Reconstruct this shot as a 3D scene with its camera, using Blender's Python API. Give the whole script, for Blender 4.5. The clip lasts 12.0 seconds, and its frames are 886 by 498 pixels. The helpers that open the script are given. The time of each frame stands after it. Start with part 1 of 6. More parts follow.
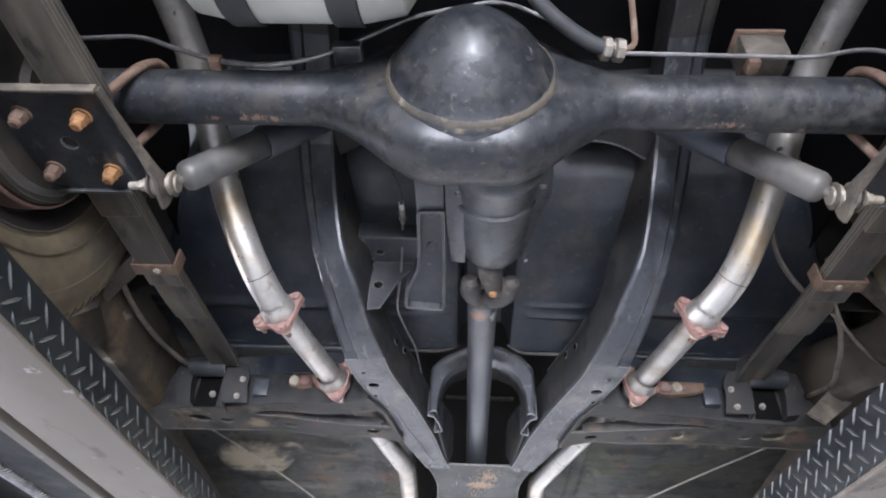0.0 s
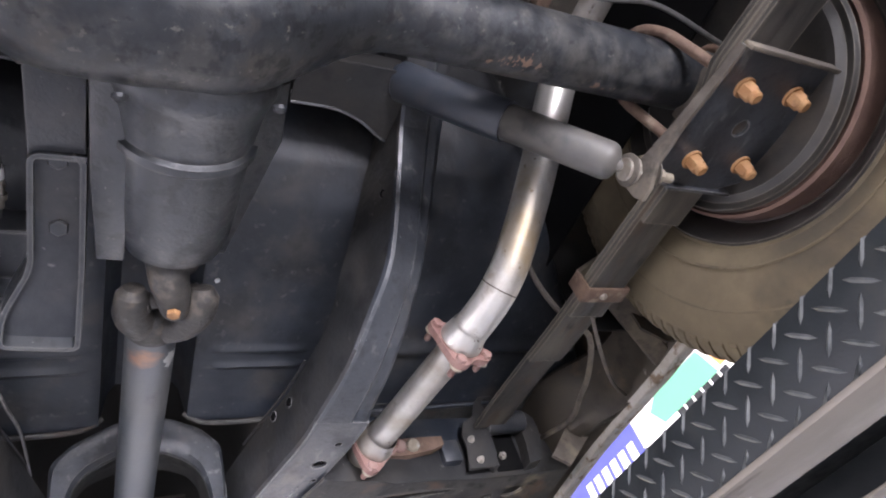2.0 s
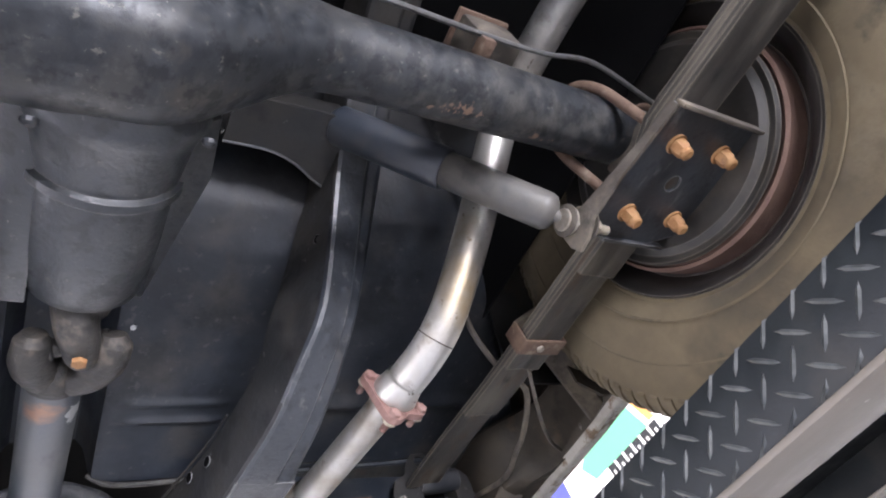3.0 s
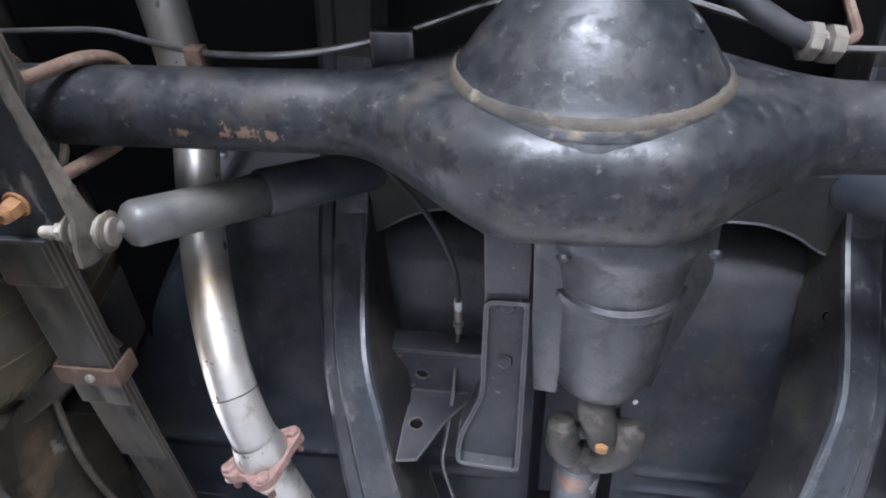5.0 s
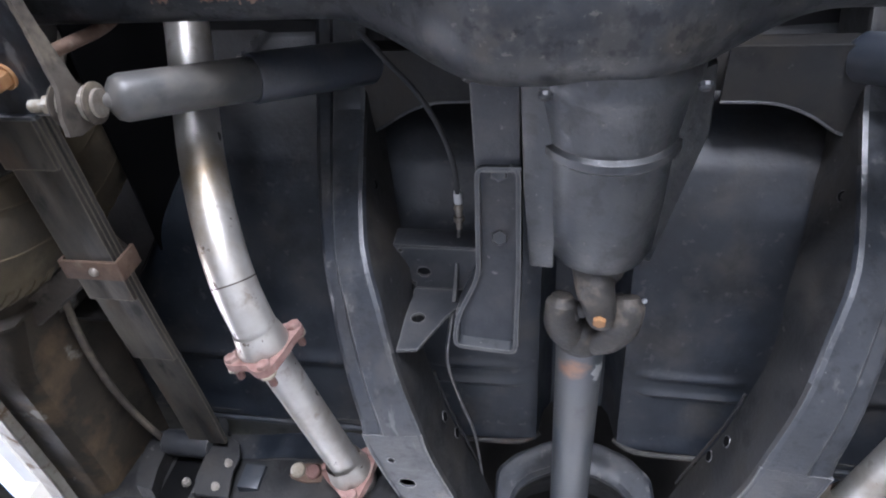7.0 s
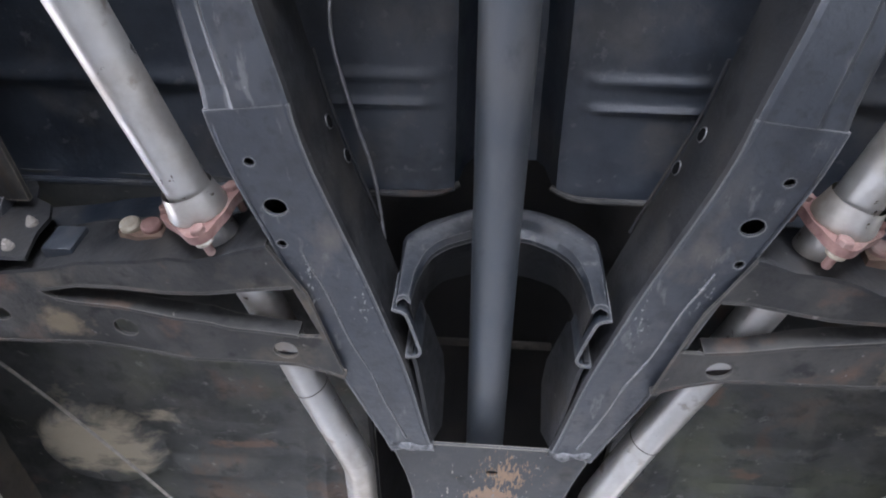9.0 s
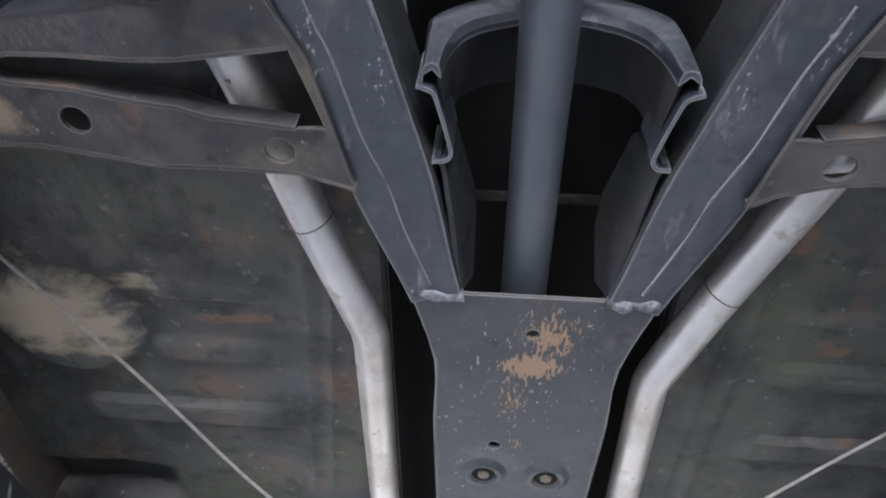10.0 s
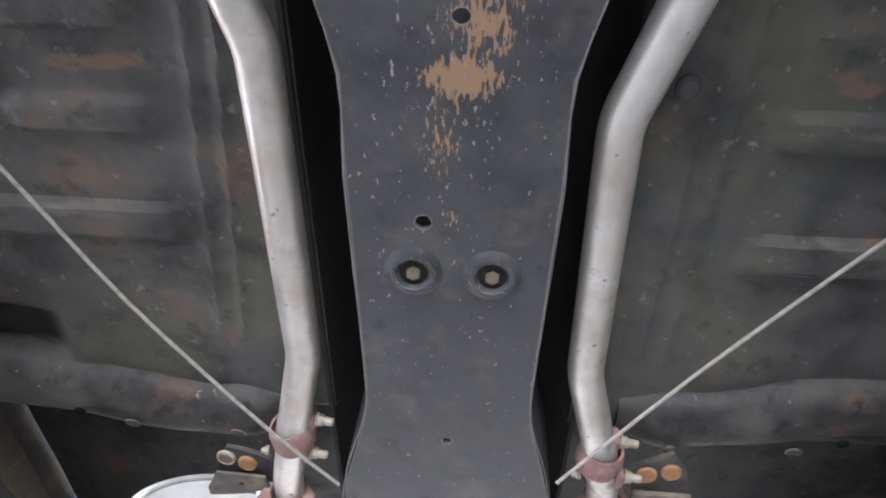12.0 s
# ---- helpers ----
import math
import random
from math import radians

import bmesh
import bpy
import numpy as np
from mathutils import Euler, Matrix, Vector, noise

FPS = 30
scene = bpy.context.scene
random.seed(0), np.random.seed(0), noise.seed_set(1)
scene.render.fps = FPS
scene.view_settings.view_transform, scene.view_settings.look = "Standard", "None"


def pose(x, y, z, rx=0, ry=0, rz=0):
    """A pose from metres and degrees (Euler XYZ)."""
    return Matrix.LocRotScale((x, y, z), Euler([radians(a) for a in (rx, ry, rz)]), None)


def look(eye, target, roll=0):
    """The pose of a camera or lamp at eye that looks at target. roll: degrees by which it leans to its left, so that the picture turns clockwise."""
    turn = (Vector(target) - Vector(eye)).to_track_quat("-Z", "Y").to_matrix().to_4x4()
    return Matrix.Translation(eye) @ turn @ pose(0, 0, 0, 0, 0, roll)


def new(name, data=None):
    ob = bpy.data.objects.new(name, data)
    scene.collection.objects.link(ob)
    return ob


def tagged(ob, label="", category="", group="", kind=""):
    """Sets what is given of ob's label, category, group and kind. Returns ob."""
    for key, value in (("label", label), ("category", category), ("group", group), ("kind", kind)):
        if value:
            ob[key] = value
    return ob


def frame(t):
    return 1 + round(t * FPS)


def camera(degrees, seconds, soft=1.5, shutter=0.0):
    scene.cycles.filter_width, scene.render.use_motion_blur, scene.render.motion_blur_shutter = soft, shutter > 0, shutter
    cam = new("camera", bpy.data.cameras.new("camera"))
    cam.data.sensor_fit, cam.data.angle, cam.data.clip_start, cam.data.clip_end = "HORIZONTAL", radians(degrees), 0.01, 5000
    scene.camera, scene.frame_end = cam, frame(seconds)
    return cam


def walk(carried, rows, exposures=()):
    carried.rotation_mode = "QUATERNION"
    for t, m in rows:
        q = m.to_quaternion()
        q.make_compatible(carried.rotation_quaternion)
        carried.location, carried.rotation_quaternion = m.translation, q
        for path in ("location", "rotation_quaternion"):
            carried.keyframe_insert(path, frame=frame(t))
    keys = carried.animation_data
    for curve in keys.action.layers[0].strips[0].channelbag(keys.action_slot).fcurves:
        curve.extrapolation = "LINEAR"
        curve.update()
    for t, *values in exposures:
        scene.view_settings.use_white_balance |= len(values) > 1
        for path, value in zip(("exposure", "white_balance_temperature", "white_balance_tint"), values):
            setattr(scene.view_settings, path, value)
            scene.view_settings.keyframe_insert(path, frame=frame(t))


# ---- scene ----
cam = camera(69.4, 12.0, 2.0)
PATH = [
    (0, (-0.04, 0.29, 1.363), (-0.118, 1.845, 2.619), 3.1),
    (0.5, (0.001, 0.448, 1.391), (-0.073, 1.989, 2.664), 3.2),
    (1, (0.012, 0.528, 1.468), (0.03, 2.053, 2.762), 1.2),
    (1.5, (-0.016, 0.592, 1.509), (0.364, 2.052, 2.822), -8.5),
    (1.8, (-0.052, 0.624, 1.519), (0.729, 1.928, 2.819), -19.8),
    (2, (-0.056, 0.64, 1.525), (0.866, 1.847, 2.826), -23.5),
    (2.5, (-0.057, 0.654, 1.535), (1.024, 1.693, 2.858), -28.6),
    (2.7, (-0.052, 0.658, 1.535), (1.053, 1.656, 2.871), -29.5),
    (4.3, (-0.042, 0.654, 1.544), (0.408, 1.866, 3.069), -9.2),
    (4.5, (-0.056, 0.641, 1.551), (0.186, 1.889, 3.096), -3.2),
    (5, (-0.086, 0.608, 1.569), (-0.336, 1.821, 3.139), 12.4),
    (5.5, (-0.092, 0.597, 1.562), (-0.548, 1.784, 3.106), 18.5),
    (6, (-0.086, 0.593, 1.555), (-0.581, 1.791, 3.079), 19.1),
    (6.5, (-0.062, 0.622, 1.545), (-0.542, 1.844, 3.054), 18.3),
    (7, (-0.043, 0.698, 1.522), (-0.388, 1.966, 3.029), 14.0),
    (7.5, (-0.046, 0.806, 1.497), (-0.281, 2.096, 3.007), 10.6),
    (7.7, (-0.053, 0.852, 1.491), (-0.25, 2.155, 2.996), 9.2),
    (9.3, (-0.025, 1.171, 1.485), (-0.135, 2.51, 2.966), 6.2),
    (9.5, (-0.032, 1.221, 1.484), (-0.142, 2.571, 2.955), 6.2),
    (10, (-0.059, 1.355, 1.476), (-0.177, 2.721, 2.931), 6.4),
    (10.5, (-0.073, 1.434, 1.47), (-0.159, 2.816, 2.913), 5.1),
    (11, (-0.057, 1.534, 1.454), (-0.126, 2.914, 2.899), 4.4),
    (11.5, (-0.004, 1.641, 1.407), (-0.104, 2.956, 2.91), 6.4),
    (12, (0.031, 1.71, 1.41), (-0.088, 3.022, 2.915), 7.1),
]
walk(cam, [(t, look(eye, target, roll)) for t, eye, target, roll in PATH],
     exposures=[(0, 3.77, 6500, 14), (1.0, 3.74, 6600, 13), (1.6, 3.72, 6600, 13), (2.1, 3.8, 6800, 20), (2.7, 3.83, 6750, 18), (5, 3.87, 6250, 13), (7.5, 3.7, 6300, 15), (9.5, 3.48, 6230, 14), (12, 3.5, 6550, 14)])

# ---- light and room light ----
world = bpy.data.worlds.new("sky")
scene.world = world
world.use_nodes = True
wn = world.node_tree.nodes
sky = wn.new("ShaderNodeTexSky")
sky.sky_type = "NISHITA"
sky.sun_disc = False
sky.sun_elevation, sky.sun_rotation = radians(55), radians(0)
wn["Background"].inputs["Strength"].default_value = 0.12
world.node_tree.links.new(sky.outputs[0], wn["Background"].inputs["Color"])


def area_lamp(name, m, sx, sy, watts, color):
    data = bpy.data.lights.new(name, "AREA")
    data.shape, data.size, data.size_y, data.energy, data.color = "RECTANGLE", sx, sy, watts, color
    ob = new(name, data)
    ob.matrix_world = m
    return ob


sun = new("sun", bpy.data.lights.new("sun", "SUN"))
sun.data.energy, sun.data.angle, sun.data.color = 2.0, radians(0.6), (1.0, 0.97, 0.93)
sun.matrix_world = look((-0.8, 10, 14.3), (0, 0, 0))
area_lamp("door_daylight", look((0, -4.9, 1.75), (0, 3, 1.75)), 2.9, 3.3, 130, (0.85, 0.895, 1.0))
area_lamp("side_daylight", look((-4.4, 1.6, 1.9), (3, 1.6, 1.0)), 5.0, 3.4, 50, (0.95, 0.95, 1.0))


# ---- materials ----
def node(nt, kind, **sets):
    n = nt.nodes.new(kind)
    for k, v in sets.items():
        n.inputs[k].default_value = v
    return n


def rgba(c):
    return (c[0], c[1], c[2], 1.0)


def paint(name, base, second, rough=0.5, metal=0.0, scale=18.0, stain=None, stain_scale=5.0, stain_amount=0.4,
          bump=0.15, bump_scale=220.0, rough_var=0.12, stretch=(1, 1, 1), speck=None, speck_amount=0.62, layers=(), worn=None):
    """A worn surface: two tones at a fine scale, stains at a broad one, specks, and fine relief."""
    m = bpy.data.materials.new(name)
    m.use_nodes = True
    nt = m.node_tree
    link = nt.links.new
    out = nt.nodes["Principled BSDF"]
    co = nt.nodes.new("ShaderNodeTexCoord")
    mp = nt.nodes.new("ShaderNodeMapping")
    mp.inputs["Scale"].default_value = stretch
    link(co.outputs["Object"], mp.inputs["Vector"])
    info = nt.nodes.new("ShaderNodeObjectInfo")
    shift = nt.nodes.new("ShaderNodeVectorMath")
    shift.operation = "ADD"
    link(mp.outputs[0], shift.inputs[0])
    link(info.outputs["Random"], shift.inputs[1])

    def noise_tex(s, detail=6.0, r=0.6):
        n = node(nt, "ShaderNodeTexNoise", Scale=s, Detail=detail, Roughness=r)
        link(shift.outputs[0], n.inputs["Vector"])
        return n

    def ramp(src, lo, hi):
        r = nt.nodes.new("ShaderNodeMapRange")
        r.inputs["From Min"].default_value, r.inputs["From Max"].default_value = lo, hi
        link(src, r.inputs["Value"])
        return r.outputs["Result"]

    def mix(fac, a, b):
        x = nt.nodes.new("ShaderNodeMix")
        x.data_type = "RGBA"
        link(fac, x.inputs["Factor"])
        for i, v in ((6, a), (7, b)):
            if isinstance(v, tuple):
                x.inputs[i].default_value = rgba(v)
            else:
                link(v, x.inputs[i])
        return x.outputs[2]

    fine = noise_tex(scale)
    col = mix(ramp(fine.outputs["Fac"], 0.35, 0.68), base, second)
    if stain:
        broad = noise_tex(stain_scale, 8.0, 0.65)
        lo = 0.62 - 0.3 * stain_amount
        col = mix(ramp(broad.outputs["Fac"], lo, lo + 0.2), col, stain)
    if speck:
        dots = noise_tex(scale * 5, 3.0, 0.5)
        col = mix(ramp(dots.outputs["Fac"], speck_amount, speck_amount + 0.06), col, speck)
    dust = None
    for colour, lscale, edge, soft, amount, lstretch in layers:
        lm = nt.nodes.new("ShaderNodeMapping")
        lm.inputs["Scale"].default_value = lstretch
        link(shift.outputs[0], lm.inputs["Vector"])
        n = node(nt, "ShaderNodeTexNoise", Scale=lscale, Detail=6.0, Roughness=0.6)
        link(lm.outputs[0], n.inputs["Vector"])
        f = ramp(n.outputs["Fac"], edge, edge + soft)
        k = nt.nodes.new("ShaderNodeMath")
        k.operation = "MULTIPLY"
        k.use_clamp = True
        k.inputs[1].default_value = amount
        link(f, k.inputs[0])
        col = mix(k.outputs[0], col, colour)
        if dust is None:
            dust = k.outputs[0]
        else:
            both = nt.nodes.new("ShaderNodeMath")
            both.operation = "MAXIMUM"
            link(dust, both.inputs[0])
            link(k.outputs[0], both.inputs[1])
            dust = both.outputs[0]
    if worn:
        geo = nt.nodes.new("ShaderNodeNewGeometry")
        rim = nt.nodes.new("ShaderNodeBevel")
        rim.samples = 4
        rim.inputs["Radius"].default_value = 0.004
        dot = nt.nodes.new("ShaderNodeVectorMath")
        dot.operation = "DOT_PRODUCT"
        link(rim.outputs[0], dot.inputs[0])
        link(geo.outputs["Normal"], dot.inputs[1])
        edge_n = noise_tex(38, 6.0, 0.65)
        bent_by = nt.nodes.new("ShaderNodeMath")
        bent_by.operation = "MULTIPLY_ADD"
        bent_by.inputs[1].default_value, bent_by.inputs[2].default_value = -6.0, 5.4
        link(dot.outputs["Value"], bent_by.inputs[0])
        e = nt.nodes.new("ShaderNodeMath")
        e.operation = "MULTIPLY_ADD"
        e.inputs[1].default_value = 1.2
        link(edge_n.outputs["Fac"], e.inputs[0])
        link(bent_by.outputs[0], e.inputs[2])
        col = mix(ramp(e.outputs[0], 0.56, 0.78), col, worn)
    link(col, out.inputs["Base Color"])
    rr = nt.nodes.new("ShaderNodeMapRange")
    rr.inputs["To Min"].default_value, rr.inputs["To Max"].default_value = max(0.29, rough - rough_var), max(0.34, min(1, rough + rough_var))
    rr.inputs["From Min"].default_value, rr.inputs["From Max"].default_value = 0.3, 0.7
    link(fine.outputs["Fac"], rr.inputs["Value"])
    if dust is None:
        link(rr.outputs["Result"], out.inputs["Roughness"])
    else:
        matte = nt.nodes.new("ShaderNodeMath")
        matte.operation = "MULTIPLY_ADD"
        matte.use_clamp = True
        matte.inputs[1].default_value = 0.22
        link(dust, matte.inputs[0])
        link(rr.outputs["Result"], matte.inputs[2])
        link(matte.outputs[0], out.inputs["Roughness"])
    out.inputs["Metallic"].default_value = metal
    if bump:
        grain = noise_tex(bump_scale, 4.0, 0.6)
        both = nt.nodes.new("ShaderNodeMath")
        both.operation = "MULTIPLY_ADD"
        both.inputs[1].default_value = 2.0
        link(fine.outputs["Fac"], both.inputs[0])
        link(grain.outputs["Fac"], both.inputs[2])
        b = node(nt, "ShaderNodeBump", Strength=bump, Distance=0.002)
        link(both.outputs[0], b.inputs["Height"])
        link(b.outputs[0], out.inputs["Normal"])
    return m


def glow(name, color, strength):
    m = bpy.data.materials.new(name)
    m.use_nodes = True
    p = m.node_tree.nodes["Principled BSDF"]
    p.inputs["Base Color"].default_value = rgba(color)
    p.inputs["Emission Color"].default_value = rgba(color)
    p.inputs["Emission Strength"].default_value = strength
    return m


EVEN = (1, 1, 1)
AXLE = paint("worn black axle paint", (0.012, 0.014, 0.017), (0.026, 0.029, 0.033), 0.42, 0.05, 55, None, 9, 0.25, 0.13, 240, 0.12,
             layers=[((0.042, 0.040, 0.036), 22, 0.49, 0.14, 0.6, EVEN), ((0.066, 0.054, 0.040), 16, 0.57, 0.1, 0.5, EVEN), ((0.006, 0.007, 0.009), 45, 0.52, 0.07, 0.75, EVEN), ((0.13, 0.12, 0.10), 110, 0.62, 0.06, 0.5, EVEN)])
CREASE = paint("dusty weld crease", (0.05, 0.042, 0.032), (0.09, 0.074, 0.053), 0.7, 0.05, 30, None, 9, 0.3, 0.4, 120, layers=[((0.035, 0.034, 0.032), 12, 0.47, 0.14, 0.85, EVEN), ((0.26, 0.23, 0.17), 20, 0.6, 0.1, 0.7, EVEN)])
GRIME = paint("black arch grime", (0.010, 0.010, 0.010), (0.022, 0.020, 0.018), 0.8, 0, 14, None, 6, 0.3, 0.4, 90, layers=[((0.05, 0.04, 0.028), 8, 0.58, 0.14, 0.6, EVEN)])
TUNNEL_SKIN = paint("grimy tunnel skin darkened for shade", (0.016, 0.015, 0.014), (0.030, 0.027, 0.024), 0.85, 0, 14, None, 6, 0.3, 0.4, 90, layers=[((0.05, 0.042, 0.034), 8, 0.52, 0.16, 0.6, EVEN)])
PALE_NUT = paint("tan-dusted zinc nut", (0.36, 0.32, 0.25), (0.24, 0.2, 0.15), 0.55, 0.3, 90, None, 9, 0.3, 0.3, 200, layers=[((0.5, 0.48, 0.44), 60, 0.55, 0.1, 0.8, EVEN)])
CARRIER = paint("grey cast iron", (0.011, 0.014, 0.018), (0.022, 0.026, 0.031), 0.38, 0.05, 50, None, 12, 0.2, 0.3, 220,
                layers=[((0.040, 0.042, 0.043), 16, 0.50, 0.16, 0.5, EVEN), ((0.007, 0.008, 0.010), 40, 0.53, 0.08, 0.7, EVEN), ((0.12, 0.115, 0.105), 110, 0.64, 0.05, 0.5, EVEN)], worn=(0.10, 0.097, 0.09))
FRAME = paint("satin black frame paint", (0.011, 0.014, 0.019), (0.025, 0.030, 0.038), 0.34, 0.05, 30, None, 8, 0.2, 0.35, 130, 0.1,
              layers=[((0.048, 0.052, 0.058), 9, 0.48, 0.18, 0.55, (1, 0.5, 1)), ((0.08, 0.073, 0.064), 13, 0.54, 0.14, 0.5, (1, 0.5, 1)), ((0.007, 0.008, 0.011), 20, 0.52, 0.12, 0.65, EVEN), ((0.18, 0.175, 0.17), 55, 0.60, 0.08, 0.5, (1, 0.3, 1)), ((0.010, 0.011, 0.014), 80, 0.57, 0.07, 0.6, EVEN)], worn=(0.23, 0.225, 0.215))
BRACKET = paint("flat dark grey bracket paint", (0.026, 0.029, 0.034), (0.046, 0.048, 0.052), 0.38, 0.08, 25, None, 10, 0.2, 0.28,
                layers=[((0.085, 0.079, 0.072), 14, 0.50, 0.22, 0.55, EVEN), ((0.2, 0.19, 0.18), 90, 0.66, 0.05, 0.6, EVEN)], worn=(0.17, 0.165, 0.155))
# Darker than FRAME so that the webs' shade sits in the colour.
WEB_SHADE = paint("web paint darkened for shade, with oily dust", (0.012, 0.0128, 0.014), (0.028, 0.028, 0.028), 0.55, 0.0, 22, None, 8, 0.2, 0.4, 130, 0.1,
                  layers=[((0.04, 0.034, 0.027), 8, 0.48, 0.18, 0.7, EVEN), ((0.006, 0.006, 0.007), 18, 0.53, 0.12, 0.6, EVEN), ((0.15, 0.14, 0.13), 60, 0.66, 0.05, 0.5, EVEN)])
WELD = paint("weld bead metal", (0.085, 0.088, 0.092), (0.24, 0.24, 0.24), 0.42, 0.35, 130, bump=0.9, bump_scale=320, layers=[((0.04, 0.04, 0.04), 60, 0.5, 0.1, 0.8, EVEN)])
PIPE = paint("aluminised exhaust steel", (0.50, 0.475, 0.435), (0.60, 0.58, 0.54), 0.36, 0.75, 24, None, 7, 0.3, 0.14, 260, 0.1,
             layers=[((0.32, 0.27, 0.205), 9, 0.47, 0.2, 0.8, EVEN), ((0.62, 0.61, 0.59), 5, 0.54, 0.2, 0.6, EVEN), ((0.12, 0.085, 0.06), 62, 0.665, 0.035, 0.9, EVEN), ((0.25, 0.19, 0.135), 24, 0.60, 0.1, 0.6, EVEN), ((0.06, 0.055, 0.05), 34, 0.70, 0.02, 0.9, (1, 0.6, 1))])
CLAMP = paint("red-brown rusted clamp", (0.165, 0.085, 0.072), (0.25, 0.148, 0.126), 0.78, 0, 50, (0.31, 0.225, 0.195), 20, 0.4, 0.5, 260, layers=[((0.09, 0.045, 0.035), 30, 0.57, 0.12, 0.7, EVEN)])
BOLT = paint("orange rusted bolt", (0.26, 0.12, 0.045), (0.34, 0.19, 0.085), 0.7, 0.1, 90, (0.15, 0.08, 0.045), 40, 0.3, 0.4, 300)
PALE_BOLT = paint("dull tan bolt", (0.17, 0.14, 0.10), (0.11, 0.088, 0.06), 0.65, 0.1, 90, bump=0.3)
NUT = paint("dull zinc nut", (0.4, 0.37, 0.32), (0.28, 0.24, 0.2), 0.45, 0.7, 90, bump=0.3)
DUSTY = paint("dusty brown-grey steel", (0.06, 0.05, 0.042), (0.11, 0.095, 0.078), 0.65, 0.1, 30, None, 11, 0.3, 0.45, 160,
              layers=[((0.21, 0.175, 0.13), 16, 0.5, 0.16, 0.8, EVEN), ((0.03, 0.027, 0.024), 35, 0.58, 0.12, 0.7, EVEN)])
LEAF = paint("dusty leaf spring steel", (0.03, 0.028, 0.026), (0.075, 0.068, 0.06), 0.5, 0.2, 26, None, 9, 0.35, 0.45, 140, stretch=(1, 0.35, 1),
             layers=[((0.16, 0.14, 0.11), 12, 0.47, 0.2, 0.75, EVEN), ((0.11, 0.075, 0.05), 21, 0.56, 0.14, 0.7, EVEN), ((0.02, 0.02, 0.02), 34, 0.6, 0.1, 0.8, EVEN)], worn=(0.2, 0.175, 0.14))
LEAF_CLIP = paint("rusty spring clip", (0.10, 0.06, 0.042), (0.17, 0.11, 0.078), 0.75, 0, 60, bump=0.45, layers=[((0.25, 0.2, 0.15), 40, 0.58, 0.1, 0.7, EVEN)])
SHOCK = paint("dusty grey shock paint", (0.070, 0.070, 0.068), (0.105, 0.10, 0.093), 0.42, 0.1, 20, None, 7, 0.3, 0.15,
              layers=[((0.14, 0.125, 0.105), 10, 0.5, 0.2, 0.7, EVEN), ((0.04, 0.04, 0.042), 22, 0.56, 0.12, 0.6, EVEN)])
SHOCK_DARK = paint("black shock tube", (0.018, 0.024, 0.034), (0.035, 0.04, 0.05), 0.38, 0.1, 20, layers=[((0.08, 0.075, 0.07), 12, 0.52, 0.2, 0.6, EVEN)])
SHAFT = paint("grey driveshaft paint", (0.055, 0.064, 0.074), (0.078, 0.087, 0.097), 0.45, 0.2, 18, None, 9, 0.2, 0.2, stretch=(1, 0.5, 1),
              layers=[((0.13, 0.125, 0.118), 8, 0.5, 0.2, 0.6, EVEN), ((0.035, 0.036, 0.038), 26, 0.6, 0.1, 0.6, EVEN), ((0.22, 0.2, 0.17), 60, 0.68, 0.05, 0.6, EVEN)])
YOKE = paint("dull cast yoke", (0.026, 0.025, 0.024), (0.058, 0.052, 0.045), 0.55, 0.2, 60, bump=0.6, layers=[((0.17, 0.14, 0.11), 30, 0.55, 0.14, 0.6, EVEN)])
TANK = paint("black underbody panel", (0.011, 0.015, 0.022), (0.024, 0.030, 0.038), 0.42, 0, 22, None, 5, 0.25, 0.3, 100, 0.1,
             layers=[((0.056, 0.060, 0.066), 5, 0.46, 0.18, 0.55, EVEN), ((0.075, 0.064, 0.050), 10, 0.53, 0.15, 0.5, EVEN), ((0.006, 0.008, 0.011), 13, 0.52, 0.13, 0.55, EVEN), ((0.12, 0.115, 0.105), 60, 0.61, 0.07, 0.4, EVEN)])
# Near-black that puts deep shade into the colour of hollows and holes.
DEEP_SHADE = paint("dull black for deep shade", (0.0035, 0.0035, 0.004), (0.007, 0.007, 0.007), 0.85, 0, 12)
PAN = paint("grimy floor pan", (0.044, 0.045, 0.042), (0.075, 0.074, 0.068), 0.62, 0, 16, None, 3.2, 0.3, 0.7, 75, layers=[
    ((0.12, 0.11, 0.09), 4.5, 0.50, 0.2, 0.6, (0.8, 1, 1)), ((0.017, 0.018, 0.017), 6, 0.50, 0.14, 0.75, (0.8, 1, 1)), ((0.085, 0.088, 0.055), 4.2, 0.53, 0.14, 0.7, EVEN), ((0.14, 0.086, 0.056), 9, 0.57, 0.12, 0.65, EVEN),
    ((0.020, 0.020, 0.019), 26, 0.55, 0.10, 0.5, EVEN), ((0.24, 0.23, 0.205), 55, 0.63, 0.07, 0.4, EVEN)])
XMEMBER = paint("grimy crossmember", (0.019, 0.0185, 0.018), (0.042, 0.040, 0.036), 0.62, 0.05, 18, None, 5.5, 0.35, 0.5, 110, layers=[
    ((0.085, 0.080, 0.071), 9, 0.48, 0.18, 0.75, EVEN), ((0.17, 0.135, 0.09), 6.5, 0.58, 0.16, 0.6, EVEN), ((0.12, 0.072, 0.048), 12, 0.56, 0.12, 0.7, EVEN), ((0.013, 0.013, 0.013), 20, 0.55, 0.10, 0.8, EVEN), ((0.26, 0.24, 0.21), 60, 0.66, 0.05, 0.7, EVEN)], worn=(0.10, 0.092, 0.08))
SEAM_DARK = paint("dark joint", (0.05, 0.035, 0.025), (0.08, 0.06, 0.045), 0.7, 0.2, 40)
RUBBER = paint("black rubber hose", (0.03, 0.032, 0.035), (0.055, 0.055, 0.055), 0.6, 0, 40)
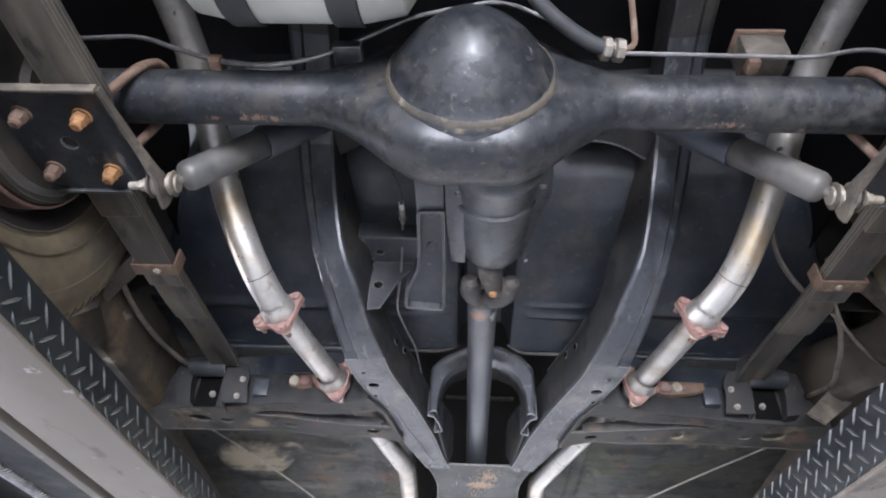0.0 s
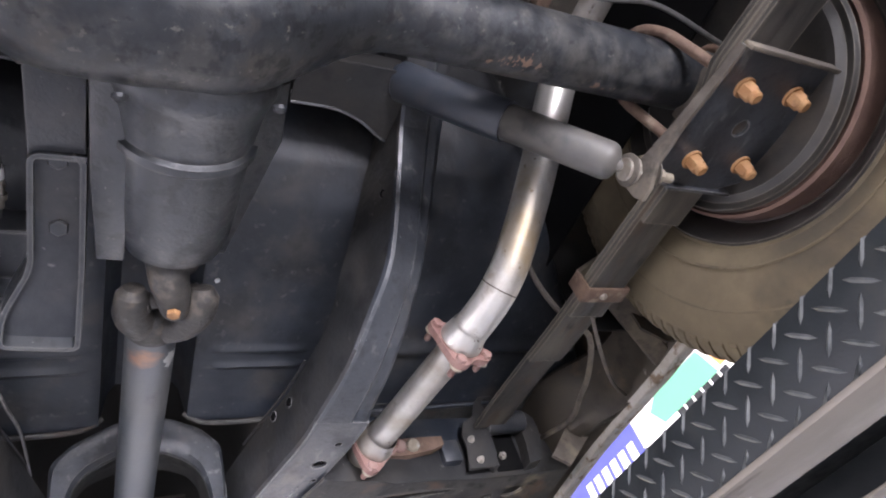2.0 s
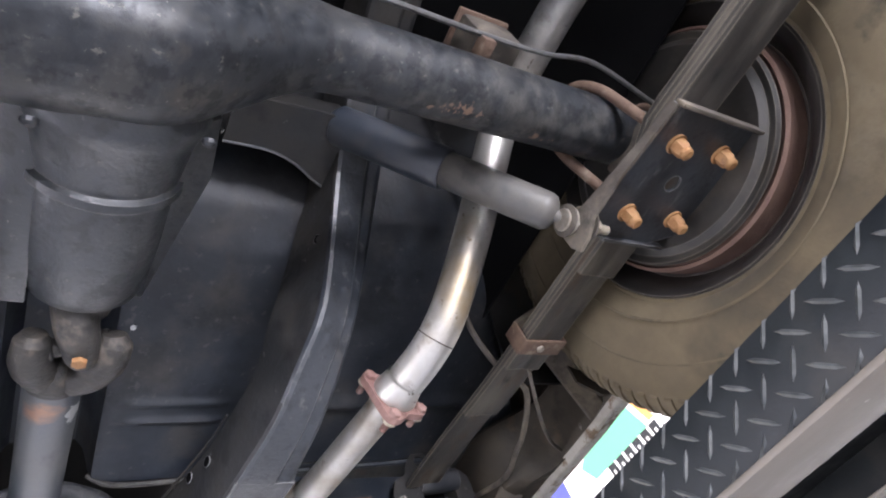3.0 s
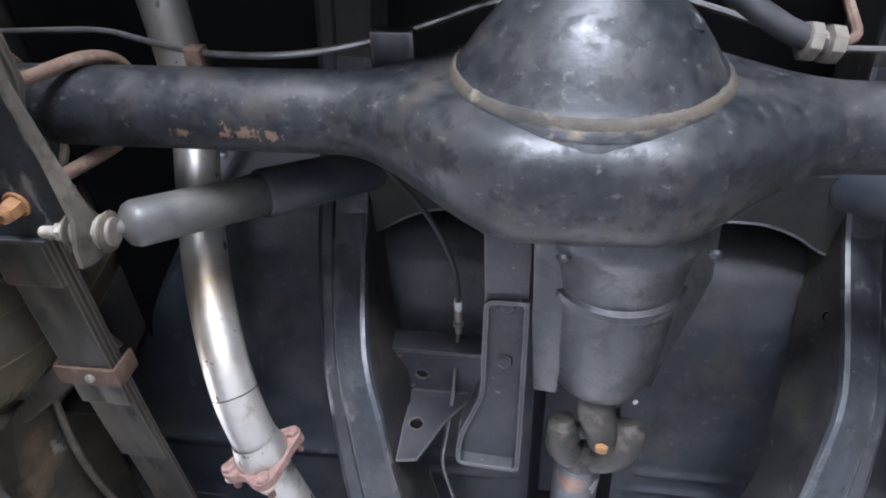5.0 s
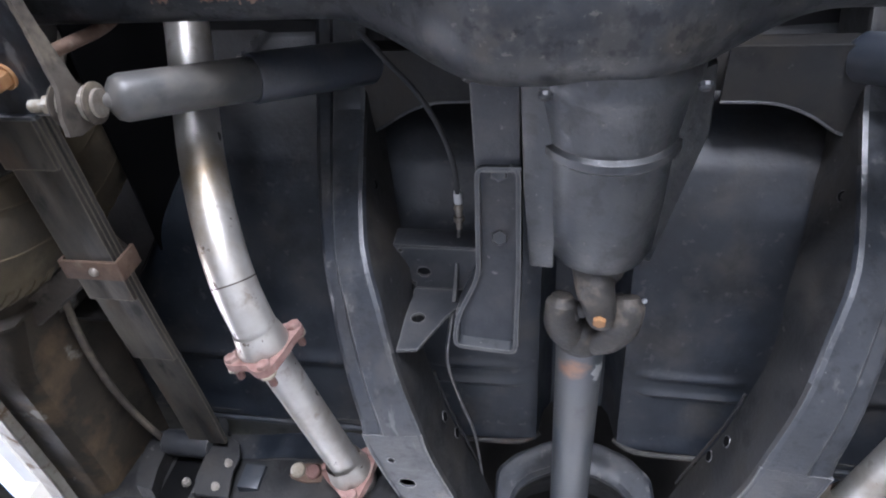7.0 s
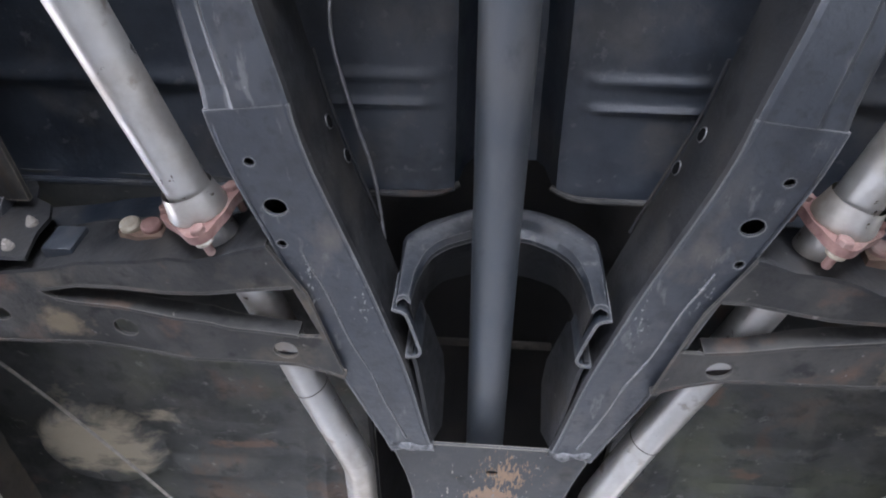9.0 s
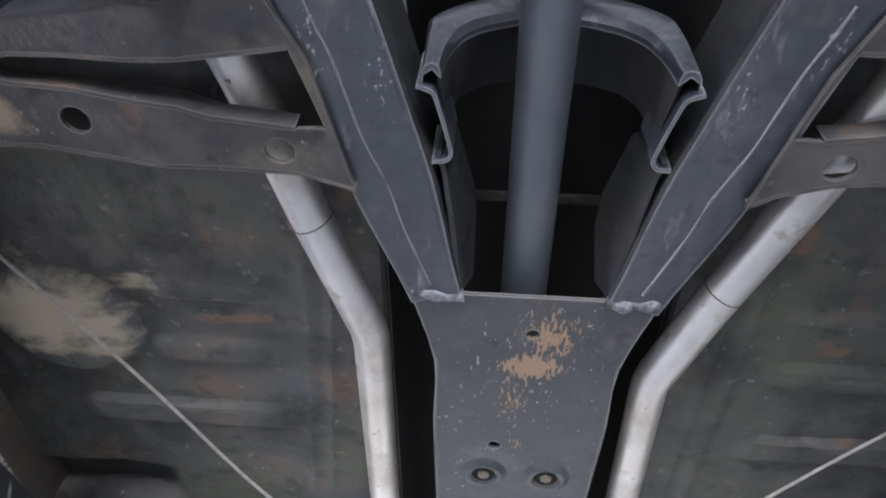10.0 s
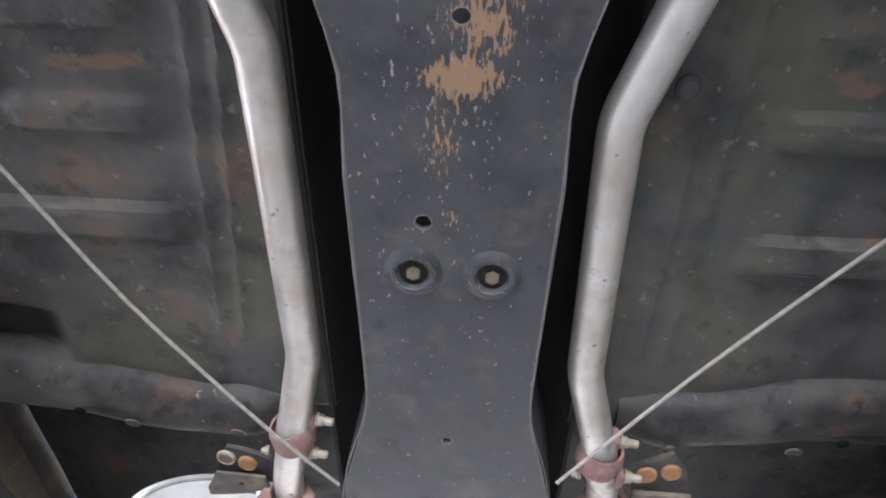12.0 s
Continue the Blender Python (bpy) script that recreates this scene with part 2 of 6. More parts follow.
LINE = paint("steel brake line", (0.28, 0.28, 0.28), (0.18, 0.17, 0.16), 0.38, 0.8, 60)
TYRE = paint("dusty tyre rubber", (0.095, 0.074, 0.044), (0.135, 0.107, 0.066), 0.85, 0, 20, None, 5, 0.3, 0.3, 200, layers=[
    ((0.045, 0.039, 0.031), 4, 0.53, 0.16, 0.75, EVEN), ((0.19, 0.16, 0.11), 9, 0.58, 0.16, 0.6, EVEN), ((0.03, 0.027, 0.022), 18, 0.6, 0.12, 0.6, EVEN)])
RIM = paint("black wheel rim", (0.014, 0.013, 0.013), (0.03, 0.027, 0.025), 0.4, 0.2, 25, None, 8, 0.3, 0.25, layers=[((0.075, 0.06, 0.045), 11, 0.56, 0.16, 0.5, EVEN)], worn=(0.16, 0.145, 0.125))
DRUM = paint("dark drum backing plate", (0.022, 0.021, 0.020), (0.042, 0.039, 0.035), 0.40, 0.2, 22, None, 7, 0.3, 0.25, layers=[((0.10, 0.08, 0.056), 7, 0.52, 0.2, 0.6, EVEN)], worn=(0.14, 0.125, 0.105))
DRUM_RUST = paint("rusty drum edge", (0.085, 0.045, 0.034), (0.14, 0.085, 0.064), 0.75, 0.1, 40, bump=0.3)
PLATE = paint("dark green-grey tread plate paint", (0.007, 0.009, 0.011), (0.014, 0.017, 0.019), 0.52, 0.05, 20, None, 6, 0.2, 0.15, layers=[((0.045, 0.042, 0.036), 8, 0.54, 0.2, 0.6, EVEN)])
TREAD = paint("rubbed raised tread", (0.03, 0.034, 0.036), (0.085, 0.09, 0.09), 0.34, 0.2, 60)
FLANGE = paint("pale beige flange paint", (0.104, 0.090, 0.074), (0.138, 0.120, 0.10), 0.55, 0, 10, None, 3, 0.3, 0.12, layers=[((0.118, 0.100, 0.08), 6, 0.5, 0.2, 0.7, (1, 0.4, 1)), ((0.35, 0.34, 0.32), 30, 0.66, 0.04, 0.7, EVEN), ((0.06, 0.05, 0.042), 22, 0.62, 0.08, 0.7, (1, 0.3, 1))])
ROPE = paint("steel wire rope", (0.33, 0.33, 0.34), (0.18, 0.18, 0.18), 0.4, 0.7, 80)
CABLE = paint("dull bare cable strands", (0.36, 0.33, 0.29), (0.24, 0.22, 0.19), 0.55, 0.3, 120, None, 8, 0.3, 0.4, 500)
MUFFLER = paint("whitened tank metal", (0.5, 0.5, 0.44), (0.62, 0.62, 0.58), 0.5, 0.15, 14, (0.32, 0.27, 0.17), 6, 0.3, 0.15)
MUFFLER_SKIN = paint("pale aluminised muffler skin", (0.5, 0.5, 0.49), (0.6, 0.6, 0.58), 0.42, 0.45, 30, None, 6, 0.3, 0.1, 200, layers=[((0.4, 0.37, 0.32), 8, 0.52, 0.2, 0.5, EVEN)])
SILL = paint("grimy brown sill", (0.032, 0.026, 0.019), (0.062, 0.05, 0.036), 0.65, 0, 16, None, 6, 0.5, 0.5, 90, layers=[((0.19, 0.13, 0.075), 9, 0.55, 0.14, 0.7, EVEN), ((0.02, 0.018, 0.015), 14, 0.55, 0.15, 0.7, EVEN), ((0.32, 0.31, 0.28), 12, 0.66, 0.05, 0.8, EVEN)])
SEAM = paint("flaking pale sill seam", (0.42, 0.40, 0.36), (0.3, 0.28, 0.24), 0.65, 0, 30, None, 6, 0.5, 0.4, 90, layers=[((0.14, 0.09, 0.05), 26, 0.55, 0.08, 0.9, EVEN)])
CONCRETE = paint("workshop concrete", (0.22, 0.22, 0.22), (0.28, 0.28, 0.28), 0.6, 0, 6, (0.12, 0.115, 0.11), 0.8, 0.4, 0.2, 60)
WALL = paint("cream workshop wall", (0.6, 0.58, 0.53), (0.66, 0.64, 0.59), 0.8, 0, 4, (0.5, 0.47, 0.42), 0.6, 0.3, 0.1, 40)
ROOF = paint("grey roof sheet", (0.3, 0.3, 0.3), (0.36, 0.36, 0.36), 0.7, 0, 4)
WHITE = paint("white label paper", (0.75, 0.76, 0.76), (0.68, 0.69, 0.7), 0.6, 0, 20)
ASPHALT = paint("yard asphalt", (0.05, 0.05, 0.05), (0.08, 0.078, 0.075), 0.9, 0, 30, bump=0.4)


for shiny, level in ((DEEP_SHADE, 0.08), (GRIME, 0.2), (FRAME, 1.0), (WEB_SHADE, 0.45), (PLATE, 0.25), (TANK, 0.65), (CARRIER, 0.95), (AXLE, 0.55), (SHOCK_DARK, 0.8), (SHAFT, 0.8)):
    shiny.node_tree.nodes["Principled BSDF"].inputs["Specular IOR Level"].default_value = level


def add_patch(m, colour, blobs, stretch, edge, soft=0.05, detail=5.0, gain=0.62):
    """Ragged stains of one colour, gathered round given places: blobs of (centre, radii, weight)."""
    nt = m.node_tree
    link = nt.links.new
    out = nt.nodes["Principled BSDF"]
    old = out.inputs["Base Color"].links[0].from_socket
    co = nt.nodes.new("ShaderNodeTexCoord")

    def math_node(op, a, b_):
        n = nt.nodes.new("ShaderNodeMath")
        n.operation = op
        for i, v in enumerate((a, b_)):
            if isinstance(v, float):
                n.inputs[i].default_value = v
            else:
                link(v, n.inputs[i])
        return n.outputs[0]

    mask = None
    for c, r, weight in blobs:
        mp = nt.nodes.new("ShaderNodeMapping")
        mp.inputs["Location"].default_value = [-c[k] / r[k] if r[k] else 0 for k in range(3)]
        mp.inputs["Scale"].default_value = [1 / r[k] if r[k] else 0 for k in range(3)]
        g = nt.nodes.new("ShaderNodeTexGradient")
        g.gradient_type = "SPHERICAL"
        link(co.outputs["Object"], mp.inputs["Vector"])
        link(mp.outputs[0], g.inputs["Vector"])
        v = math_node("MULTIPLY", g.outputs["Fac"], float(weight))
        mask = v if mask is None else math_node("MAXIMUM", mask, v)
    st = nt.nodes.new("ShaderNodeMapping")
    st.inputs["Scale"].default_value = stretch
    link(co.outputs["Object"], st.inputs["Vector"])
    n = node(nt, "ShaderNodeTexNoise", Scale=1.0, Detail=detail, Roughness=0.62)
    link(st.outputs[0], n.inputs["Vector"])
    v = math_node("ADD", math_node("MULTIPLY", mask, gain), n.outputs["Fac"])
    r = nt.nodes.new("ShaderNodeMapRange")
    r.inputs["From Min"].default_value, r.inputs["From Max"].default_value = edge, edge + soft
    link(v, r.inputs["Value"])
    x = nt.nodes.new("ShaderNodeMix")
    x.data_type = "RGBA"
    link(r.outputs[0], x.inputs["Factor"])
    link(old, x.inputs[6])
    x.inputs[7].default_value = rgba(colour)
    link(x.outputs[2], out.inputs["Base Color"])


add_patch(AXLE, (0.22, 0.135, 0.09), [((-0.345, 0.868, 2.060), (0.05, 0.022, 0.02), 0.75), ((-0.315, 0.872, 2.060), (0.03, 0.012, 0.02), 0.8), ((-0.40, 0.87, 2.060), (0.03, 0.012, 0.02), 0.7), ((0.30, 0.87, 2.062), (0.10, 0.025, 0.02), 0.66), ((0.42, 0.88, 2.062), (0.07, 0.025, 0.02), 0.6)], (130, 95, 90), 0.84, 0.05, 5.0)
add_patch(AXLE, (0.17, 0.135, 0.09), [((-0.041, 0.815, 1.985), (0.15, 0.012, 0.04), 0.62)], (26, 60, 40), 0.74, 0.3)
add_patch(AXLE, (0.10, 0.096, 0.088), [((-0.04, 0.9, 2.0), (0.3, 0.14, 0.14), 0.5)], (95, 70, 80), 0.74, 0.5, 8.0)
add_patch(AXLE, (0.12, 0.113, 0.10), [((0.38, 0.86, 2.07), (0.36, 0.09, 0.1), 0.6)], (60, 45, 55), 0.70, 0.6, 6.0)
for target, pale in ((FRAME, (0.3, 0.3, 0.3)), (AXLE, (0.17, 0.165, 0.15)), (CARRIER, (0.16, 0.155, 0.145))):
    add_patch(target, pale, [((0, 1.2, 2.1), (3.0, 3.0, 3.0), 0.2)], (150, 70, 110), 0.84, 0.04, 3.0)
add_patch(FRAME, (0.23, 0.228, 0.222), [((s_ * 0.150, 1.62, 1.966), (0.03, 0.12, 0), 0.42) for s_ in (-1, 1)] + [((s_ * 0.205, 1.58, 1.966), (0.03, 0.12, 0), 0.42) for s_ in (-1, 1)], (230, 110, 100), 0.80, 0.05, 5.0)
add_patch(FRAME, (0.10, 0.083, 0.065), [((s_ * 0.19, 1.52, 1.966), (0.07, 0.12, 0), 0.7) for s_ in (-1, 1)], (24, 14, 20), 0.80, 0.3, 7.0)
# Painted shade: panel fades to near-black at its upper rear end.
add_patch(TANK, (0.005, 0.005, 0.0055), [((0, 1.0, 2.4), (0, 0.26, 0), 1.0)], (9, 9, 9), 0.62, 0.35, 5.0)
add_patch(SHAFT, (0.24, 0.12, 0.07), [((-0.018, 1.262, 1.995), (0.036, 0.03, 0.05), 1.1), ((-0.01, 1.255, 2.03), (0.05, 0.014, 0.04), 0.8)], (50, 60, 50), 0.76, 0.32, 7.0)
add_patch(SHAFT, (0.5, 0.5, 0.49), [((0.012, 1.272, 2.0), (0.015, 0.024, 0.04), 1.1)], (90, 90, 90), 0.80, 0.05, 5.0)
add_patch(PAN, (0.30, 0.255, 0.185), [((-0.615, 2.0, 2.04), (0.17, 0.13, 0), 1.25), ((-0.5, 1.94, 2.04), (0.12, 0.06, 0), 0.7), ((-0.66, 1.9, 2.04), (0.12, 0.08, 0), 0.7), ((0.62, 1.86, 2.04), (0.2, 0.08, 0), 0.7)], (14, 24, 14), 0.80, 0.2, 9.0)
add_patch(PAN, (0.13, 0.122, 0.106), [((s_ * 0.45, y_, 2.035), (0.22, 0.03, 0), 0.55) for s_ in (-1, 1) for y_ in (1.93, 2.045, 2.18)], (11, 30, 20), 0.82, 0.24, 6.0)
add_patch(PIPE, (0.50, 0.445, 0.355), [((s_ * 0.18, 2.15, 2.0), (0.14, 0.55, 0.2), 0.8) for s_ in (-1, 1)], (18, 9, 18), 0.72, 0.4, 6.0)
add_patch(PIPE, (0.42, 0.335, 0.225), [((s_ * 0.43, 1.10, 2.05), (0.10, 0.17, 0.16), 0.85) for s_ in (-1, 1)], (16, 12, 16), 0.78, 0.3, 4.0)
# Pipes turn darker grey rearward, over and behind the axle.
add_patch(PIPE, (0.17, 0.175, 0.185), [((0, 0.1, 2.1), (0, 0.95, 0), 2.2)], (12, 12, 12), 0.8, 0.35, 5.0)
add_patch(PIPE, (0.10, 0.065, 0.045), [((s_ * 0.385, 1.225, 1.97), (0.05, 0.06, 0.04), 0.56) for s_ in (-1, 1)] + [((s_ * 0.33, 1.47, 1.97), (0.03, 0.06, 0.04), 0.5) for s_ in (-1, 1)], (150, 90, 120), 0.86, 0.04, 4.0)
add_patch(PAN, (0.125, 0.078, 0.053), [((-0.38, 2.0, 2.04), (0.13, 0.035, 0), 0.8), ((0.40, 2.0, 2.04), (0.14, 0.03, 0), 0.7), ((-0.26, 1.83, 2.04), (0.06, 0.06, 0), 0.8), ((0.29, 1.83, 2.04), (0.05, 0.06, 0), 0.8), ((0.45, 2.17, 2.04), (0.16, 0.025, 0), 0.5)], (22, 30, 20), 0.80, 0.14, 7.0)
add_patch(XMEMBER, (0.17, 0.135, 0.088), [((-0.50, 1.66, 1.96), (0.07, 0.06, 0), 1.0), ((0.44, 1.66, 1.96), (0.10, 0.05, 0), 0.9), ((-0.66, 1.63, 1.96), (0.1, 0.1, 0), 0.8), ((0.66, 1.63, 1.96), (0.1, 0.1, 0), 0.8)], (26, 26, 26), 0.82, 0.22, 7.0)


# ---- mesh helpers ----
CAR_LEANS = True


def lean(bm):
    """The frame and the floor slope down gently ahead of the crossmember."""
    for v in bm.verts:
        k = 0.5 * (v.co.y - 1.575 + math.sqrt((v.co.y - 1.575) ** 2 + 0.0016))
        if k > 0.002:
            v.co.z -= 0.105 * k
            v.co.y += 0.04 * k


def part(name, bm, material, parent=None, label="", smooth=0.6):
    me = bpy.data.meshes.new(name)
    if CAR_LEANS:
        lean(bm)
    bmesh.ops.recalc_face_normals(bm, faces=bm.faces)
    for f in bm.faces:
        f.smooth = True
    for e in bm.edges:
        if len(e.link_faces) == 2 and e.calc_face_angle(0) > smooth:
            e.smooth = False
    bm.to_mesh(me)
    bm.free()
    me.materials.append(material)
    ob = new(name, me)
    if parent:
        ob.parent = parent
    if label:
        tagged(ob, label)
    return ob


def thing(name, label, category, group="", kind=""):
    return tagged(new(name), label, category, group, kind)


def frange(a, b, n):
    return [a + (b - a) * i / (n - 1) for i in range(n)]


def spline(pts, step=0.02):
    """Points along a smooth curve through pts."""
    p = [Vector(q) for q in pts]
    p = [2 * p[0] - p[1]] + p + [2 * p[-1] - p[-2]]
    out = []
    for i in range(1, len(p) - 2):
        a, b, c, d = p[i - 1:i + 3]
        n = max(2, int((c - b).length / step))
        for k in range(n):
            t = k / n
            out.append(0.5 * (2 * b + (c - a) * t + (2 * a - 5 * b + 4 * c - d) * t * t + (3 * b - a - 3 * c + d) * t ** 3))
    out.append(p[-2])
    return out


def rings(bm, loops, cap=True, closed=True):
    """Skins a row of equal loops of points."""
    rows = [[bm.verts.new(q) for q in loop] for loop in loops]
    n = len(rows[0])
    for a, b in zip(rows, rows[1:]):
        for i in range(n if closed else n - 1):
            j = (i + 1) % n
            bm.faces.new((a[i], a[j], b[j], b[i]))
    if cap and closed:
        bm.faces.new(rows[0][::-1])
        bm.faces.new(rows[-1])
    return rows


def add_tube(bm, pts, radius, seg=16, cap=True, wobble=0.0):
    up = Vector((0, 0, 1))
    loops = []
    side = None
    for i, q in enumerate(pts):
        d = (pts[min(i + 1, len(pts) - 1)] - pts[max(i - 1, 0)]).normalized()
        if side is None:
            side = d.cross(up if abs(d.z) < 0.9 else Vector((1, 0, 0))).normalized()
        side = (side - d * side.dot(d)).normalized()
        other = d.cross(side)
        r = radius(i / max(1, len(pts) - 1)) if callable(radius) else radius
        if wobble:
            r *= 1 + wobble * noise.noise(q * 70)
        loops.append([q + r * (math.cos(a) * side + math.sin(a) * other) for a in (2 * math.pi * k / seg for k in range(seg))])
    rings(bm, loops, cap)
    return bm


def tube(pts, radius, seg=16, step=0.02, smooth_path=True, wobble=0.0):
    bm = bmesh.new()
    q = spline(pts, step) if smooth_path else [Vector(v) for v in pts]
    return add_tube(bm, q, radius, seg, True, wobble)


def bent(pts, corner, step=0.008):
    """A polyline whose corners are rounded over the length corner."""
    p = [Vector(q) for q in pts]
    out = [p[0]]
    for a, b, c in zip(p, p[1:], p[2:]):
        u, v = (a - b), (c - b)
        k = min(corner(b) if callable(corner) else corner, u.length * 0.49, v.length * 0.49)
        s, e = b + u.normalized() * k, b + v.normalized() * k
        n = max(3, int(2 * k / step))
        for i in range(n + 1):
            t = i / n
            out.append((1 - t) ** 2 * s + 2 * t * (1 - t) * b + t * t * e)
    out.append(p[-1])
    return out


def lathe(profile, axis, origin, seg=40, cap=True):
    """Turns (distance along, radius) pairs about an axis through origin."""
    ax = Vector(axis).normalized()
    s = ax.cross(Vector((0, 0, 1)) if abs(ax.z) < 0.9 else Vector((1, 0, 0))).normalized()
    o = ax.cross(s)
    bm = bmesh.new()
    loops = [[Vector(origin) + ax * h + max(r, 1e-4) * (math.cos(a) * s + math.sin(a) * o) for a in (2 * math.pi * k / seg for k in range(seg))] for h, r in profile]
    rings(bm, loops, cap)
    return bm


def box(lo, hi, bevel=0.0, segments=2):
    bm = bmesh.new()
    bmesh.ops.create_cube(bm, size=1.0)
    lo, hi = Vector(lo), Vector(hi)
    for v in bm.verts:
        v.co = Vector([(lo[i] + hi[i]) / 2 + v.co[i] * (hi[i] - lo[i]) for i in range(3)])
    if bevel:
        bmesh.ops.bevel(bm, geom=bm.edges[:], offset=bevel, segments=segments, affect="EDGES", profile=0.5)
    return bm


def join(*bms):
    a = bms[0]
    for b in bms[1:]:
        me = bpy.data.meshes.new("t")
        b.to_mesh(me)
        b.free()
        a.from_mesh(me)
        bpy.data.meshes.remove(me)
    return a


def turned(bm, m):
    bmesh.ops.transform(bm, matrix=m, verts=bm.verts)
    return bm


def circle2(cx, cy, r, n=18, ry=None):
    return [(cx + r * math.cos(2 * math.pi * k / n), cy + (ry or r) * math.sin(2 * math.pi * k / n)) for k in range(n)]


def sheet(outline, holes, thick, place):
    """A flat plate with real holes: outline and holes are (u, v) loops, place(u, v, w) puts them in the world."""
    bm = bmesh.new()
    edges = []
    loops = []
    for loop in [outline] + list(holes):
        vs = [bm.verts.new((u, v, 0)) for u, v in loop]
        loops.append(vs)
        edges += [bm.edges.new((vs[i], vs[(i + 1) % len(vs)])) for i in range(len(vs))]
    bmesh.ops.triangle_fill(bm, use_beauty=True, use_dissolve=False, edges=edges)
    low = list(bm.faces)
    twin = {v: bm.verts.new((v.co.x, v.co.y, thick)) for v in list(bm.verts)}
    for f in low:
        bm.faces.new([twin[v] for v in f.verts][::-1])
    for vs in loops:
        for i in range(len(vs)):
            a, b = vs[i], vs[(i + 1) % len(vs)]
            bm.faces.new((a, b, twin[b], twin[a]))
    for v in bm.verts:
        v.co = Vector(place(*v.co))
    return bm


def hex_bolt(at, axis, width, head, shank=0.0, shank_r=0.0, washer=0.0):
    """A washer, a hexagonal nut and the end of a stud, along axis from at."""
    bm = bmesh.new()
    parts = []
    h = 0.0
    if washer:
        parts.append(lathe([(0, washer), (0.002, washer), (0.003, washer * 0.95)], axis, at, 20))
        h = 0.003
    parts.append(lathe([(h, width / 2), (h + head * 0.8, width / 2), (h + head, width * 0.42)], axis, at, 6))
    if shank:
        parts.append(lathe([(h, shank_r), (h + head + shank - 0.002, shank_r), (h + head + shank, shank_r * 0.7)], axis, at, 12))
    bm.free()
    return join(*parts)


def mirror_x(v, s):
    return (v[0] * s, v[1], v[2])


# ---- setting: workshop ----
CAR_LEANS = False


def structure(name, bm, material, label):
    return tagged(part(name, bm, material, None), label, "structure", "", "structure")


structure("ground", box((-60, -60, -0.25), (60, 60, -0.02)), ASPHALT, "dark asphalt yard outside the workshop")
structure("floor", box((-4.6, -5.1, -0.019), (4.6, 7.1, 0.0)), CONCRETE, "grey stained concrete workshop floor")
structure("ceiling", box((-4.6, -5.1, 4.6), (4.6, 7.1, 4.75)), ROOF, "grey sheet metal workshop ceiling")
structure("wall_north", join(box((-4.6, 7.0, 0.0), (-2.9, 7.2, 4.6)), box((2.9, 7.0, 0.0), (4.6, 7.2, 4.6)), box((-2.9, 7.0, 3.8), (2.9, 7.2, 4.6))), WALL, "cream workshop end wall with an open roller door")
structure("wall_east", box((4.45, -5.0, 0.0), (4.6, 7.0, 4.6)), WALL, "plain cream workshop side wall")
structure("wall_south", join(box((-4.6, -5.2, 0.0), (-1.6, -5.0, 4.6)), box((1.6, -5.2, 0.0), (4.6, -5.0, 4.6)), box((-1.6, -5.2, 3.5), (1.6, -5.0, 4.6))), WALL, "cream workshop wall with an open roller door")
structure("backdrop", box((-9.2, -6.0, 0.0), (-9.0, 14.0, 7.0)), glow("pale blue distance", (0.46, 0.54, 0.72), 0.05), "pale blue distance outside the side door")
structure("wall_west", join(box((-4.6, -5.0, 0.0), (-4.45, -1.0, 4.6)), box((-4.6, 5.6, 0.0), (-4.45, 7.0, 4.6)), box((-4.6, -1.0, 3.9), (-4.45, 5.6, 4.6))), WALL, "cream workshop side wall with a wide open door")

CAR_LEANS = True

# ---- underbody panels ----
def profile_z(y):
    # The low stretch behind y 0.42 is unseen and shaped to block door daylight.
    pts = [(-1.2, 2.12), (0.20, 2.15), (0.42, 2.44), (0.55, 2.45), (0.98, 2.455), (1.04, 2.45), (1.06, 2.42), (1.078, 2.38), (1.098, 2.335), (1.125, 2.29), (1.16, 2.25), (1.21, 2.214), (1.27, 2.185), (1.40, 2.142), (1.53, 2.112), (1.56, 2.10)]
    if y <= pts[0][0]:
        return pts[0][1]
    for (a, za), (b, zb) in zip(pts, pts[1:]):
        if y <= b:
            t = (y - a) / (b - a)
            return za + (zb - za) * t
    return pts[-1][1]


def smooth(a, b, v):
    t = min(1, max(0, (v - a) / (b - a)))
    return t * t * (3 - 2 * t)


def bell(v, c, w):
    return math.exp(-((v - c) / w) ** 2)


def grid_sheet(xs, ys, height, thick=0.004):
    bm = bmesh.new()
    rows = [[bm.verts.new((x, y, height(x, y))) for x in xs] for y in ys]
    for a, b in zip(rows, rows[1:]):
        for i in range(len(xs) - 1):
            bm.faces.new((a[i], a[i + 1], b[i + 1], b[i]))
    top = [[bm.verts.new(v.co + Vector((0, 0, thick))) for v in r] for r in rows]
    for a, b in zip(top, top[1:]):
        for i in range(len(xs) - 1):
            bm.faces.new((a[i], b[i], b[i + 1], a[i + 1]))
    ring = rows[0] + [r[-1] for r in rows[1:-1]] + rows[-1][::-1] + [r[0] for r in rows[-2:0:-1]]
    ring_top = top[0] + [r[-1] for r in top[1:-1]] + top[-1][::-1] + [r[0] for r in top[-2:0:-1]]
    for i in range(len(ring)):
        j = (i + 1) % len(ring)
        bm.faces.new((ring[i], ring_top[i], ring_top[j], ring[j]))
    return bm


RIDGE = (1.43, 1.46)


